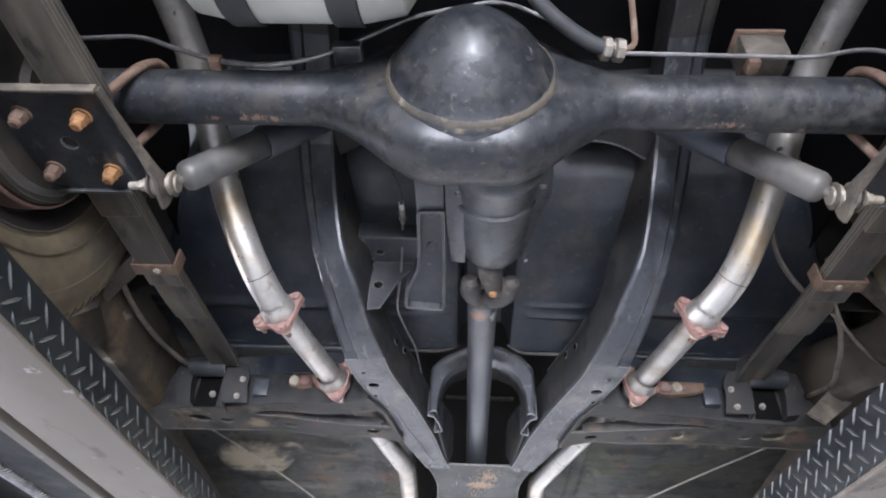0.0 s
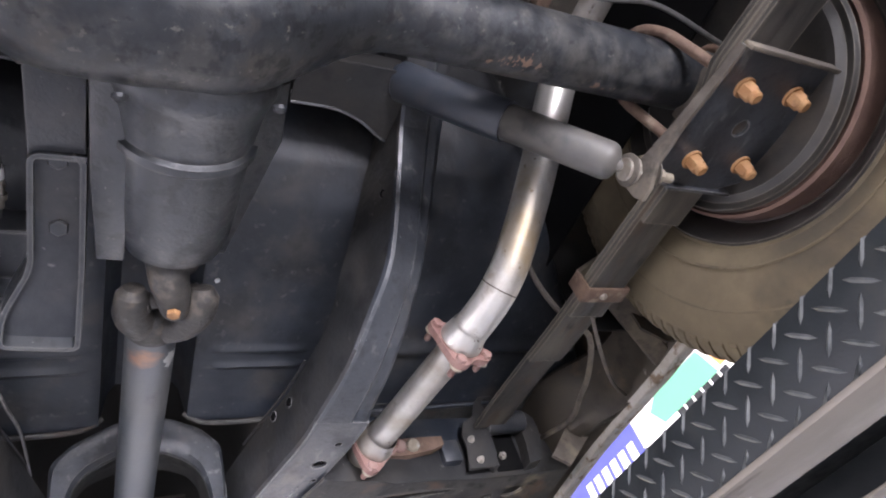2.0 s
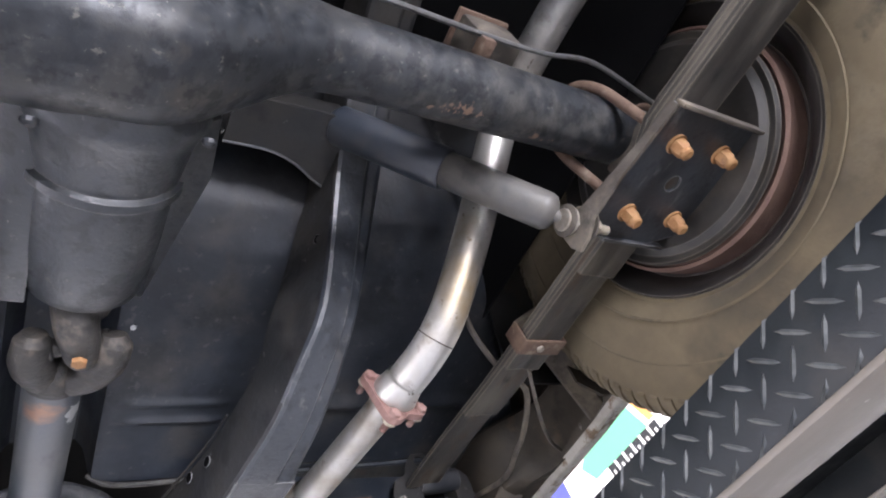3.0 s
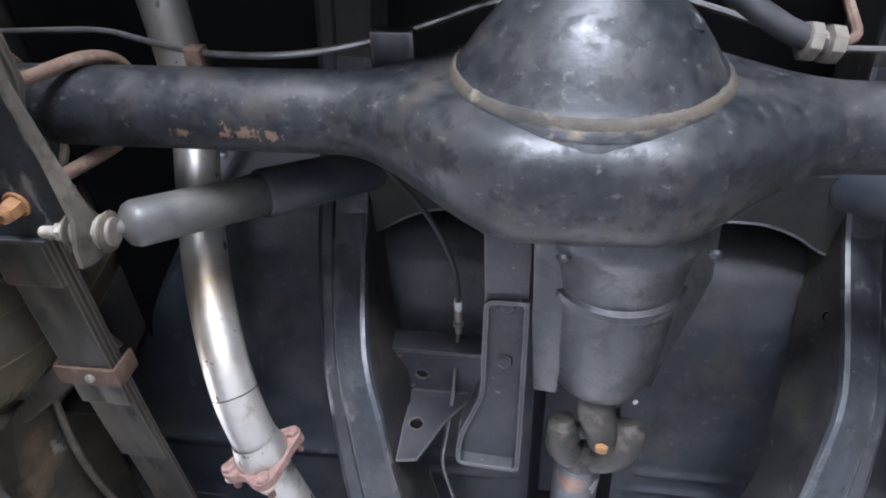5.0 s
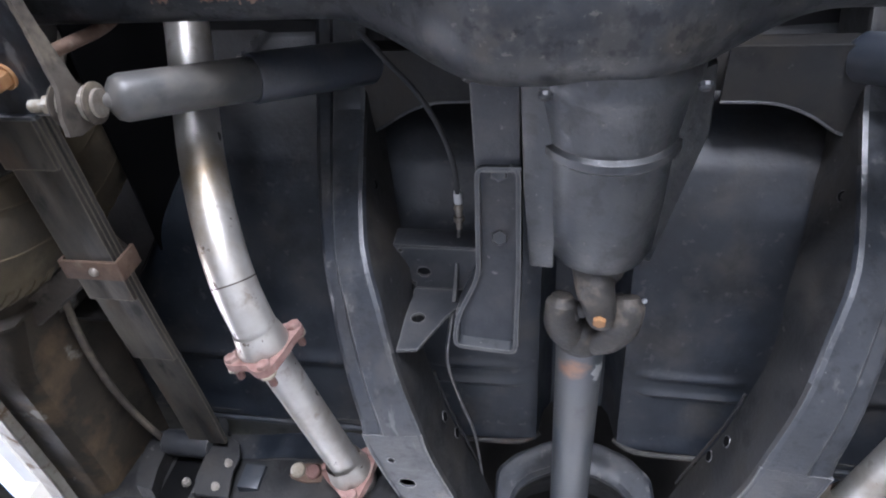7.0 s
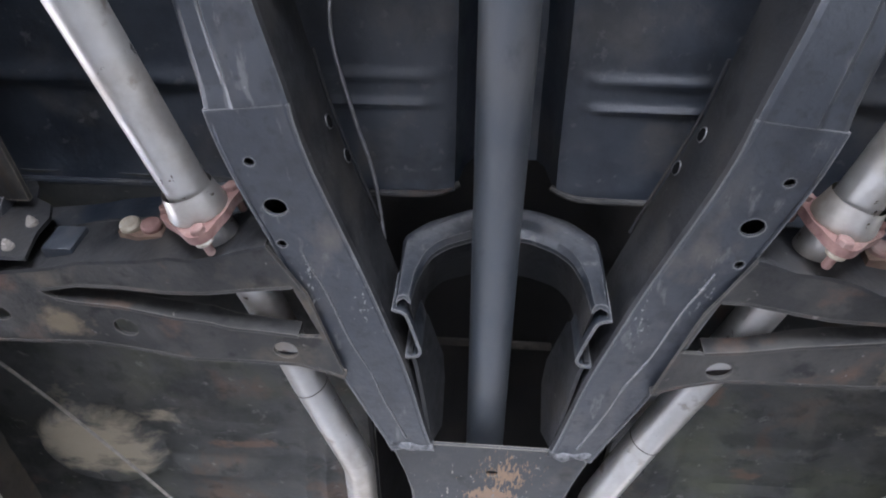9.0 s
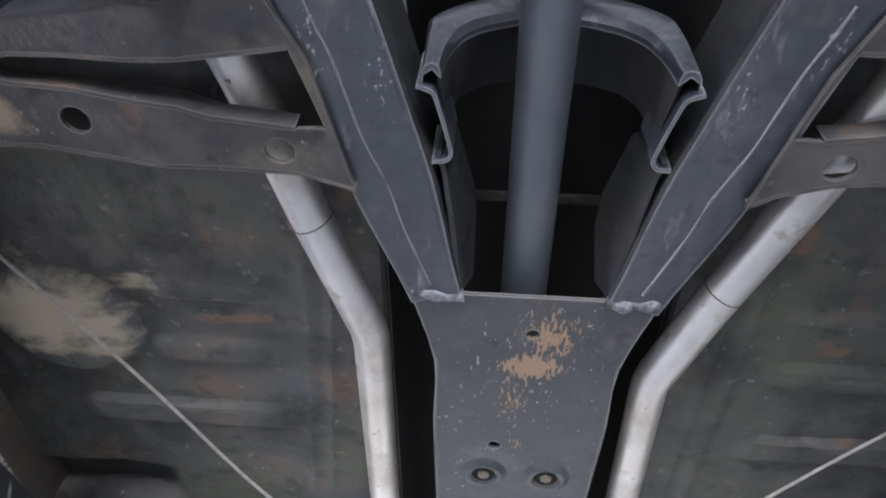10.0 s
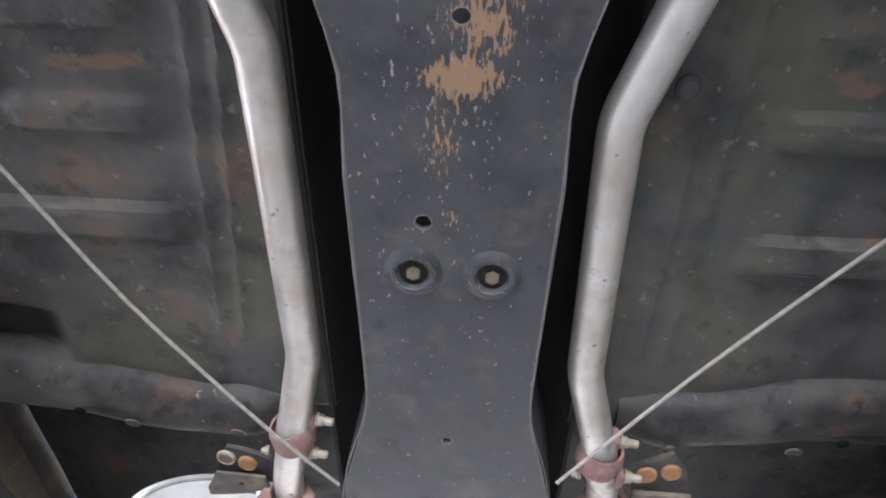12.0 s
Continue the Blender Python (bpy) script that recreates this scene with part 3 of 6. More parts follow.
def rear_height(x, y):
    z = profile_z(y)
    ax = abs(x)
    z += 0.075 * (1 - smooth(0.045, 0.062, ax)) * smooth(1.0, 1.12, y)
    pressed = smooth(0.075, 0.095, ax) * (1 - smooth(0.205, 0.225, ax))
    z -= (0.0055 * bell(y, RIDGE[0], 0.0065) + 0.0055 * bell(y, RIDGE[1], 0.005)) * pressed
    z -= 0.010 * bell(y, 1.44, 0.012) * smooth(0.33, 0.35, ax)
    crease = 0.535 + 0.66 * (y - 1.113)
    z += 0.22 * smooth(crease, crease + 0.075, ax) + 0.012 * smooth(0.22, 0.34, ax) * (1 - smooth(1.2, 1.5, y))
    z += 0.0025 * noise.noise(Vector((x * 7, y * 7, 3)))
    return min(z, 2.46)


rear_floor = thing("rear_floor_panel", "glossy black stepped rear floor panel under the car", "floor panel")
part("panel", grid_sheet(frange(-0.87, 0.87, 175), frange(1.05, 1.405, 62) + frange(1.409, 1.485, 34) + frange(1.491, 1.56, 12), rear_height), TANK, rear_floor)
# Boot floor lies in deep shade, which its near-black colour carries.
part("boot_floor", grid_sheet(frange(-0.87, 0.87, 75), frange(-1.0, 0.95, 30) + frange(0.97, 1.05, 7), rear_height), DEEP_SHADE, rear_floor, "boot floor coloured dull black for its shade")
for s in (-1, 1):
    part("panel_lip", tube([(s * 0.055, 1.556, 2.112), (s * 0.075, 1.56, 2.100), (s * 0.11, 1.56, 2.094), (s * 0.225, 1.56, 2.094)], 0.004, 8), XMEMBER, rear_floor, "dusty rolled panel edge")
    part("panel_lip", tube([(s * 0.23, 1.56, 2.094), (s * 0.62, 1.56, 2.092)], 0.0045, 8), TANK, rear_floor)
part("sealer_blob", lathe([(-0.003, 0.003), (0.0005, 0.0042), (0.002, 0.003), (0.0025, 0.001)], (0.3, -0.2, -1), (0.078, 1.318, rear_height(0.078, 1.318)), 7), WHITE, rear_floor, "pale blob of sealer")


def pan_height(x, y):
    ax = abs(x)
    z = 2.052
    for c, half, out in ((1.933, 0.014, 0.47), (2.041, 0.014, 0.50), (2.174, 0.019, 0.64)):
        c -= 0.012 if x > 0 and c < 2.1 else 0.0
        z -= 0.010 * smooth(c - half - 0.012, c - half, y) * (1 - smooth(c + half - 0.002, c + half + 0.007, y)) * smooth(0.315, 0.345, ax) * (1 - smooth(out - 0.02, out + 0.02, ax))
    for c in (0.246, 0.278):
        z -= 0.0045 * bell(ax, c + 0.10 * max(0.0, y - 1.95) * (x < 0), 0.0065) * smooth(1.85, 1.9, y) * (1 - smooth(2.33, 2.36, y))
    if x < 0:
        z -= 0.018 * (1 - smooth(0.075, 0.092, math.hypot((x + 0.615) * 0.86, y - 2.0)))
        z += 0.03 * smooth(0.53, 0.60, ax) * smooth(2.315 + 0.1 * max(0, 0.62 - ax), 2.335 + 0.1 * max(0, 0.62 - ax), y) * (1 - smooth(2.40, 2.42, y))
    z += 0.13 * smooth(2.47, 2.53, y)
    z += 0.003 * noise.noise(Vector((x * 5, y * 5, 1))) + 0.0022 * noise.noise(Vector((x * 19, y * 19, 5))) + 0.0012 * noise.noise(Vector((x * 47, y * 47, 9)))
    if y < 1.74:
        z += 0.05 * smooth(1.74, 1.68, y)
    return z


pan = thing("front_floor_pan", "grimy dark floor pan with pressed ribs and dried mud", "floor pan")
for s in (-1, 1):
    part("panel", grid_sheet([s * x for x in frange(0.17, 0.81, 110)], frange(1.553, 2.62, 214) + frange(2.66, 3.4, 14), pan_height), PAN, pan)
bm = bmesh.new()
rings(bm, [[(0.172 * math.cos(a), y, 2.045 + 0.20 * math.sin(a) ** 0.7) for a in frange(0, math.pi, 25)] + [(0.178 * math.cos(a), y, 2.045 + 0.206 * math.sin(a) ** 0.7) for a in frange(math.pi, 0, 25)] for y in frange(1.57, 3.4, 30)])
# Tunnel skin is darker than the pan to carry the recess's shade.
tagged(part("tunnel", bm, TUNNEL_SKIN, pan), "grimy driveshaft tunnel darkened for its shade")
for s, x, y in ((-1, -0.276, 1.83), (1, 0.285, 1.83)):
    part("drain_plug", lathe([(0, 0.010), (0.002, 0.009), (0.003, 0.005), (0.0, 0.004)], (0, 0, -1), (x, y, pan_height(x, y)), 20), LEAF_CLIP, pan, "rusty pressed drain plug")
part("drain_plug", lathe([(0, 0.013), (0.004, 0.012), (0.007, 0.008), (0.006, 0.004)], (0, 0, -1), (0.225, 1.985, pan_height(0.225, 1.985)), 20), RUBBER, pan, "black rubber plug")
for s in (-1, 1):
    # rounded channel that crosses the pan under the seats
    bm = bmesh.new()
    loops = []
    for x in frange(0.235, 0.805, 40):
        w = 0.047 - 0.020 * (1 - smooth(0.235, 0.32, x)) + 0.004 * math.sin(x * 31)
        c = (2.488 - 0.04 * smooth(0.35, 0.7, x)) if s < 0 else (2.449 - 0.055 * smooth(0.27, 0.6, x))
        loops.append([(s * x, c + w * math.cos(a) * (1.0 if math.cos(a) > 0 else 1.1), 2.068 - 0.048 * max(0.0, math.sin(a)) ** 0.55 * (0.5 + 0.5 * smooth(0.235, 0.30, x)) + (0.01 if math.sin(a) <= 0 else 0)) for a in (2 * math.pi * k / 24 for k in range(24))])
    rings(bm, loops)
    part("seat_channel", bm, XMEMBER, pan, "grimy rounded cross channel")
    for x, y, r in (((0.551, 2.482, 0.008), (0.475, 2.50, 0.011), (0.315, 2.505, 0.011)) if s < 0 else ((0.531, 2.437, 0.008), (0.474, 2.460, 0.011), (0.308, 2.472, 0.010))):
        # The small ones are black discs that stand for shaded holes.
        part("hole" if r < 0.01 else "dimple", lathe([(0, r), (0.0022, r * 0.95), (0.0018, r * 0.6)], (0, 0.25, -1), (s * x, y, 2.0215), 16), DEEP_SHADE if r < 0.01 else XMEMBER, pan)

# ---- chassis frame ----
frame_obj = thing("chassis_frame", "black painted X-shaped chassis frame with welds and holes", "car frame")


def leg_path():
    return [(0.1045, 1.850, 1.966), (0.163, 1.66, 1.966), (0.213, 1.49, 1.966), (0.230, 1.42, 1.966), (0.238, 1.36, 1.968), (0.253, 1.285, 1.984), (0.274, 1.215, 2.027), (0.2925, 1.178, 2.070),
            (0.309, 1.14, 2.138), (0.319, 1.098, 2.20), (0.322, 1.05, 2.245), (0.318, 0.96, 2.285), (0.31, 0.84, 2.30), (0.30, 0.65, 2.295), (0.295, 0.3, 2.26), (0.29, -0.6, 2.23)]


def leg(s):
    """One arm of the frame: boxed channel that sweeps up over the axle."""
    pts = spline(leg_path(), 0.02)
    bm = bmesh.new()
    loops, flat = [], []
    for i, q in enumerate(pts):
        d = (pts[min(i + 1, len(pts) - 1)] - pts[max(i - 1, 0)]).normalized()
        plan = Vector((d.x, d.y, 0)).normalized()
        side = Vector((plan.y, -plan.x, 0))
        up = side.cross(d).normalized()
        if up.z < 0:
            up = -up
        w = 0.035 + 0.0065 * smooth(1.25, 1.42, q.y) - 0.012 * smooth(1.70, 1.86, q.y)
        h = 0.098
        c = 0.007
        k = 0.006 * (1 - smooth(1.36, 1.39, q.y))
        prof = [(-w + c, k), (-0.35 * w - 0.003, k), (-0.35 * w, k * 0.75), (-0.35 * w + 0.004, 0), (w - c, 0), (w - 0.002, 0.002), (w, c), (w, h - c), (w - c, h), (-w + c, h), (-w, h - c), (-w, c + k * 0.5), (-w + 0.002, 0.002 + k)]
        loop = [q + side * a + up * b for a, b in prof]
        loops.append([mirror_x(v, s) for v in loop])
    rows = rings(bm, loops, cap=False)
    # the underside is open where the holed bottom plate closes it
    for a, b, q in zip(rows, rows[1:], pts):
        if q.y > 1.385:
            for i in range(4):
                f = bm.faces.get((a[i], a[i + 1], b[i + 1], b[i])) or None
                if f:
                    bm.faces.remove(f)
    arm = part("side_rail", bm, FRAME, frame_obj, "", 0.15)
    # Web, top and rear faces take the darker material in place of shade.
    arm.data.materials.append(WEB_SHADE)
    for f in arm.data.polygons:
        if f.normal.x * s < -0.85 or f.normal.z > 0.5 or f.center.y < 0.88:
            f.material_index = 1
    low = [q for q in pts if q.y > 1.365]
    left, right = [], []
    for i, q in enumerate(low):
        d = (low[min(i + 1, len(low) - 1)] - low[max(i - 1, 0)])
        plan = Vector((d.x, d.y, 0)).normalized()
        side = Vector((plan.y, -plan.x, 0))
        w = 0.0395 - 0.012 * smooth(1.70, 1.86, q.y)
        left.append(((q - side * w).x, q.y - side.y * w))
        right.append(((q + side * w).x, q.y + side.y * w))
    outline = left + right[::-1]
    def rail_z(y):
        for p, q in zip(pts, pts[1:]):
            if q.y <= y <= p.y:
                return q.z + (p.z - q.z) * (y - q.y) / max(1e-6, p.y - q.y)
        return pts[0].z

    holes = [circle2(0.2275, 1.489, 0.0115, 18, 0.0105), circle2(0.243, 1.437, 0.005, 12), circle2(0.229, 1.536, 0.005, 12)]
    part("bottom_plate", sheet(outline, holes, 0.004, lambda u, v, w: (s * u, v, rail_z(v) + 0.0006 + w)), FRAME, arm, "flat black plate with round holes")
    # slots in the inner web: black discs for their shade, paler rings for lit rims
    for y, z, r in ((1.145, 2.175, 0.008), (1.202, 2.085, 0.008), (1.435, 2.04, 0.009), (1.478, 2.045, 0.009)):
        q = min(pts, key=lambda p: abs(p.y - y))
        part("slot", lathe([(0, r * 0.75), (0.0012, r * 0.75), (0.001, r * 0.45)], (-s * 0.95, -0.3, 0), (s * (q.x - 0.0362 - 0.0065 * (y > 1.3)), y, z), 14), DEEP_SHADE, arm, "black disc in place of a shaded drilled hole")
        part("slot_rim", lathe([(0, r * 0.88), (0.001, r * 0.86), (0.001, r * 0.78), (0, r * 0.76)], (-s * 0.95, -0.3, 0), (s * (q.x - 0.0362 - 0.0065 * (y > 1.3)), y, z), 16, False), FRAME, arm, "paler ring for the lit rim of the hole")
    return arm


for s in (-1, 1):
    rail = leg(s)
    lip = []
    for q in spline(leg_path(), 0.02):
        if 1.38 < q.y < 1.60:
            w = 0.0352 + 0.0065 * smooth(1.25, 1.42, q.y) - 0.012 * smooth(1.70, 1.86, q.y)
            lip.append((s * (q.x - w * 0.955), q.y - w * 0.29, q.z + 0.098))
    ridge = [(s * x, y, 1.9662) for x, y in ((0.209, 1.548), (0.203, 1.569), (0.191, 1.598), (0.182, 1.629), (0.169, 1.672), (0.149, 1.718), (0.136, 1.762), (0.110, 1.831))]
    part("seam_ridge", tube(ridge, 0.0011, 8, 0.006, wobble=1.3), FRAME, rail, "rubbed pale seam ridge")
    part("web_lip", tube(lip, 0.002, 8, 0.02), WEB_SHADE, rail, "rubbed upper lip of the web")
    # gusset between the rail and the cross tube above the axle
    front = [(0.325, 1.123), (0.303, 1.117), (0.275, 1.105), (0.24, 1.083), (0.2, 1.069), (0.14, 1.067)]
    gusset = part("gusset", sheet(front + [(0.14, 1.0), (0.325, 1.0)], [], 0.005, lambda u, v, w: (s * u, v, 2.249 + w)), WEB_SHADE, rail, "dull black curved gusset plate")
    part("gusset_lip", tube([(s * x, y, 2.2495) for x, y in front], 0.0022, 8, 0.01), FRAME, gusset, "rubbed rolled edge")
part("cross_tube", tube([(-0.33, 1.035, 2.285), (0, 1.035, 2.285), (0.33, 1.035, 2.285)], 0.032, 20, 0.1), GRIME, frame_obj, "black cross tube above the axle")

# centre plate under the tunnel
edge = [(0.0785, 1.848), (0.133, 1.843), (0.1045, 1.95), (0.1065, 2.05), (0.105, 2.14), (0.102, 2.33), (0.108, 2.39), (0.145, 2.53), (0.16, 2.72), (0.16, 3.3)]
outline = [(-x, y) for x, y in edge] + [(x, y) for x, y in edge[::-1]]
holes = [circle2(0.004, 1.900, 0.008, 16, 0.007), circle2(-0.0295, 2.097, 0.0085, 16, 0.008), circle2(0.0, 2.425, 0.006, 14)]
TUNNEL = paint("scraped black tunnel plate", (0.028, 0.030, 0.032), (0.052, 0.054, 0.053), 0.48, 0.1, 18, (0.1, 0.095, 0.085), 7, 0.2, 0.2, 150, speck=(0.24, 0.22, 0.18), speck_amount=0.75,
               layers=[((0.064, 0.063, 0.060), 6, 0.46, 0.24, 0.8, EVEN), ((0.10, 0.09, 0.077), 16, 0.57, 0.14, 0.6, EVEN), ((0.02, 0.021, 0.022), 24, 0.56, 0.16, 0.7, EVEN)], worn=(0.22, 0.2, 0.17))


add_patch(TUNNEL, (0.25, 0.155, 0.088), [((0.005, 1.965, 1.97), (0.072, 0.045, 0), 1.0), ((0.025, 1.915, 1.97), (0.10, 0.09, 0), 0.72), ((-0.012, 2.03, 1.97), (0.05, 0.10, 0), 0.62), ((0.0, 2.11, 1.97), (0.03, 0.03, 0), 0.6)], (260, 70, 40), 0.835, 0.05, 6.0)
add_patch(TUNNEL, (0.24, 0.22, 0.19), [((0, 2.1, 1.97), (3.0, 3.0, 0), 0.22)], (170, 90, 110), 0.82, 0.03, 2.0)
add_patch(TUNNEL, (0.2, 0.19, 0.17), [((0.0, 2.0, 1.97), (0.25, 0.35, 0), 0.36)], (170, 75, 40), 0.83, 0.03, 3.0)
tunnel = part("tunnel_plate", sheet(outline, holes, 0.005, lambda u, v, w: (u, v, 1.972 + w)), TUNNEL, frame_obj, "black plate scraped to tan bare metal")
for s in (-1, 1):
    bm = bmesh.new()
    loops = []
    for x, y, _ in spline([(x, y, 0) for x, y in edge[1:]], 0.03):
        loops.append([(s * (x + 0.001), y, 1.9715), (s * (x + 0.003), y, 1.974), (s * (x + 0.001), y, 2.09), (s * (x - 0.003), y, 2.09), (s * (x - 0.003), y, 1.9775)])
    rings(bm, loops)
    part("side_flange", bm, FRAME, tunnel)
    part("weld_bead", tube([(s * 0.075, 1.8475, 1.9715), (s * 0.09, 1.849, 1.970), (s * 0.11, 1.846, 1.970), (s * 0.131, 1.8445, 1.9715)], 0.0068, 12, 0.0025, wobble=0.6), WELD, tunnel, "rough grey weld bead")
    # recessed bolt
    c = (0.002 + s * 0.0425, 2.158)
    part("bolt_recess", lathe([(-0.001, 0.033), (0.002, 0.029), (0.0055, 0.0235), (0.0052, 0.0195), (0.0008, 0.0155)], (0, 0, -1), (*c, 1.9718), 28, False), TUNNEL, tunnel, "raised dimple round the bolt")
    # Flat dark disc: the recess's shade put in as colour.
    part("dish", lathe([(0.0, 0.0165), (0.0006, 0.016), (0.0007, 0.004)], (0, 0, -1), (*c, 1.9718), 24), GRIME, tunnel, "dark disc in place of the recess's shade")
    part("bolt", hex_bolt((*c, 1.9718), (0, 0, -1), 0.0165, 0.0045), PALE_BOLT, tunnel, "dull tan bolt head")

# hoop round the shaft
outer = [(-0.117, 1.975), (-0.119, 2.045), (-0.121, 2.082), (-0.094, 2.113), (-0.035, 2.146), (0.038, 2.148), (0.086, 2.126), (0.117, 2.092), (0.119, 2.05), (0.117, 1.975)]
inner = [(-0.1, 1.975), (-0.097, 2.012), (-0.085, 2.05), (-0.066, 2.07), (-0.03, 2.088), (0.03, 2.089), (0.063, 2.072), (0.083, 2.05), (0.094, 2.015), (0.098, 1.975)]
deep = [(-0.094, 1.985), (-0.094, 2.03), (-0.09, 2.062), (-0.072, 2.088), (-0.031, 2.105), (0.036, 2.103), (0.073, 2.086), (0.089, 2.06), (0.092, 2.03), (0.092, 1.985)]
curves = [bent([(x, 0, z) for x, z in c], 0.012, 0.004) for c in (outer, inner, deep)]
n_step = 60
walks = [[c[round(k * (len(c) - 1) / n_step)] for k in range(n_step + 1)] for c in curves]
bm = bmesh.new()
loops = []
for o, i, d in zip(*walks):
    mid = o * 0.45 + i * 0.55
    loops.append([Vector((q.x, y, q.z)) for q, y in ((o, 1.628), (o * 0.97 + i * 0.03, 1.613), (o * 0.8 + i * 0.2, 1.607), (mid, 1.605), (o * 0.12 + i * 0.88, 1.607), (i, 1.613), (i, 1.619), (mid, 1.611), (o * 0.9 + i * 0.1, 1.616), (o * 0.96 + i * 0.04, 1.628))])
rings(bm, loops)
hoop = part("tunnel_hoop", bm, FRAME, frame_obj, "bent black hoop round the driveshaft")
bm = bmesh.new()
rings(bm, [[Vector((i.x, 1.6195, i.z)), Vector((d.x, 1.682, d.z)), Vector((d.x * 1.04, 1.682, d.z + 0.004)), Vector((i.x * 1.04, 1.6195, i.z + 0.004))] for o, i, d in zip(*walks)])
# Same metal as the hoop; its shade is put into the colour.
part("barrel", bm, WEB_SHADE, hoop, "inner skirt of the hoop, darkened in place of shade")
for s in (-1, 1):
    # folded foot of the hoop, open towards the rail
    foot = bent([(s * x, y, 0) for x, y in ((0.121, 1.6235), (0.106, 1.628), (0.0975, 1.655), (0.0895, 1.686), (0.095, 1.693), (0.108, 1.6935))], 0.006, 0.003)
    bm = bmesh.new()
    loops = []
    for k, q in enumerate(foot):
        d = (foot[min(k + 1, len(foot) - 1)] - foot[max(k - 1, 0)]).normalized()
        w = Vector((-d.y, d.x, 0)) * 0.0018
        loops.append([(q.x - w.x, q.y - w.y, 1.9705), (q.x + w.x, q.y + w.y, 1.9705), (q.x + w.x, q.y + w.y, 2.03), (q.x - w.x, q.y - w.y, 2.03)])
    rings(bm, loops)
    part("foot", bm, FRAME, hoop, "folded foot with a rubbed edge")
    bm = bmesh.new()
    loops = []
    for x0, x1, y, top in ((0.1, 0.0955, 1.688, 2.03), (0.094, 0.088, 1.705, 2.052), (0.085, 0.0685, 1.772, 2.052), (0.081, 0.066, 1.812, 2.05), (0.0775, 0.066, 1.846, 2.0)):
        loops.append([(s * x0, y, 1.9735), (s * (x0 + 0.005), y, 1.9735), (s * (x1 + 0.005), y, top), (s * x1, y, top)])
    rings(bm, loops)
    part("inner_web", bm, WEB_SHADE, frame_obj)
part("tunnel_brace", box((-0.09, 1.852, 2.158), (0.09, 1.866, 2.163), 0.002), DUSTY, frame_obj)

# crossmember arms
for s in (-1, 1):
    if s < 0:
        rear = [(0.735, 1.60), (0.60, 1.594), (0.494, 1.580), (0.457, 1.571), (0.392, 1.5625), (0.381, 1.561), (0.352, 1.554), (0.328, 1.557), (0.303, 1.553), (0.275, 1.545), (0.245, 1.536)]
        front = [(0.178, 1.7165), (0.199, 1.711), (0.234, 1.704), (0.295, 1.701), (0.362, 1.699), (0.415, 1.693), (0.475, 1.686), (0.55, 1.684), (0.735, 1.69)]
        gap = [(0.2, 1.658), (0.225, 1.5895), (0.263, 1.595), (0.32, 1.601), (0.365, 1.602), (0.42, 1.601), (0.468, 1.602), (0.515, 1.609), (0.50, 1.622), (0.478, 1.628), (0.426, 1.631), (0.364, 1.639), (0.33, 1.643), (0.303, 1.652), (0.263, 1.657), (0.228, 1.6605)]
    else:
        rear = [(0.735, 1.59), (0.60, 1.588), (0.53, 1.582), (0.45, 1.575), (0.39, 1.563), (0.37, 1.560), (0.345, 1.548), (0.313, 1.540), (0.282, 1.539), (0.261, 1.532), (0.243, 1.5265)]
        front = [(0.178, 1.7165), (0.203, 1.705), (0.246, 1.695), (0.283, 1.690), (0.336, 1.687), (0.40, 1.687), (0.47, 1.684), (0.55, 1.682), (0.735, 1.69)]
        gap = [(0.197, 1.652), (0.223, 1.5805), (0.249, 1.582), (0.28, 1.587), (0.301, 1.590), (0.336, 1.594), (0.42, 1.600), (0.50, 1.606), (0.48, 1.617), (0.45, 1.620), (0.40, 1.624), (0.349, 1.629), (0.317, 1.635), (0.284, 1.645), (0.26, 1.6505), (0.223, 1.654)]
    outline = front + rear + [(0.21, 1.60)]
    ends = [circle2(0.246, 1.683 if s < 0 else 1.678, 0.0145, 20, 0.0125), circle2(0.43, 1.660 if s < 0 else 1.655, 0.0145, 20, 0.0125), circle2(0.635, 1.645, 0.026, 20, 0.015), circle2(0.575, 1.645, 0.014, 16, 0.010)]
    arm = part("cross_arm", sheet(outline, [gap] + ends, 0.005, lambda u, v, w: (s * u, v, 1.9585 + w + 0.0025 * math.sin(u * 31))), XMEMBER, frame_obj, "grimy holed crossmember arm notched for the exhaust")
    for pts, top, skin in ((rear, 2.031, WEB_SHADE), (front, 1.976, XMEMBER), (gap[1:8], 1.99, XMEMBER), (gap[8:], 1.982, XMEMBER)):
        bm = bmesh.new()
        rings(bm, [[(s * x, y - 0.0022, 1.958 + 0.0025 * math.sin(x * 31)), (s * x, y + 0.0022, 1.958 + 0.0025 * math.sin(x * 31)), (s * x, y + 0.0022, top), (s * x, y - 0.0022, top)] for x, y in pts])
        part("flange", bm, skin, arm)
    bm = bmesh.new()
    rings(bm, [[(s * x, y + 0.006, 2.036), (s * x, y + 0.010, 2.036), (s * x, y + 0.010, 2.084), (s * x, y + 0.006, 2.084)] for x, y in rear])
    part("upper_step", bm, TANK, arm)
    part("face_rim", tube([(s * x, y - 0.001, 2.031) for x, y in rear], 0.0025, 8, 0.03), WEB_SHADE, arm)

# bent bracket beside the left rail
brk = thing("holed_bracket", "dark grey bent bracket with drilled holes beside the frame rail", "bracket")
part("shelf_plate", sheet([(-0.243, 1.203), (-0.118, 1.203), (-0.118, 1.2625), (-0.219, 1.2625), (-0.236, 1.235)], [circle2(-0.207, 1.238, 0.0085, 16, 0.0075), circle2(-0.236, 1.208, 0.003, 8), circle2(-0.221, 1.256, 0.003, 8)], 0.004, lambda u, v, w: (u, v, 2.122 - (v - 1.203) * 0.15 + w)), BRACKET, brk)
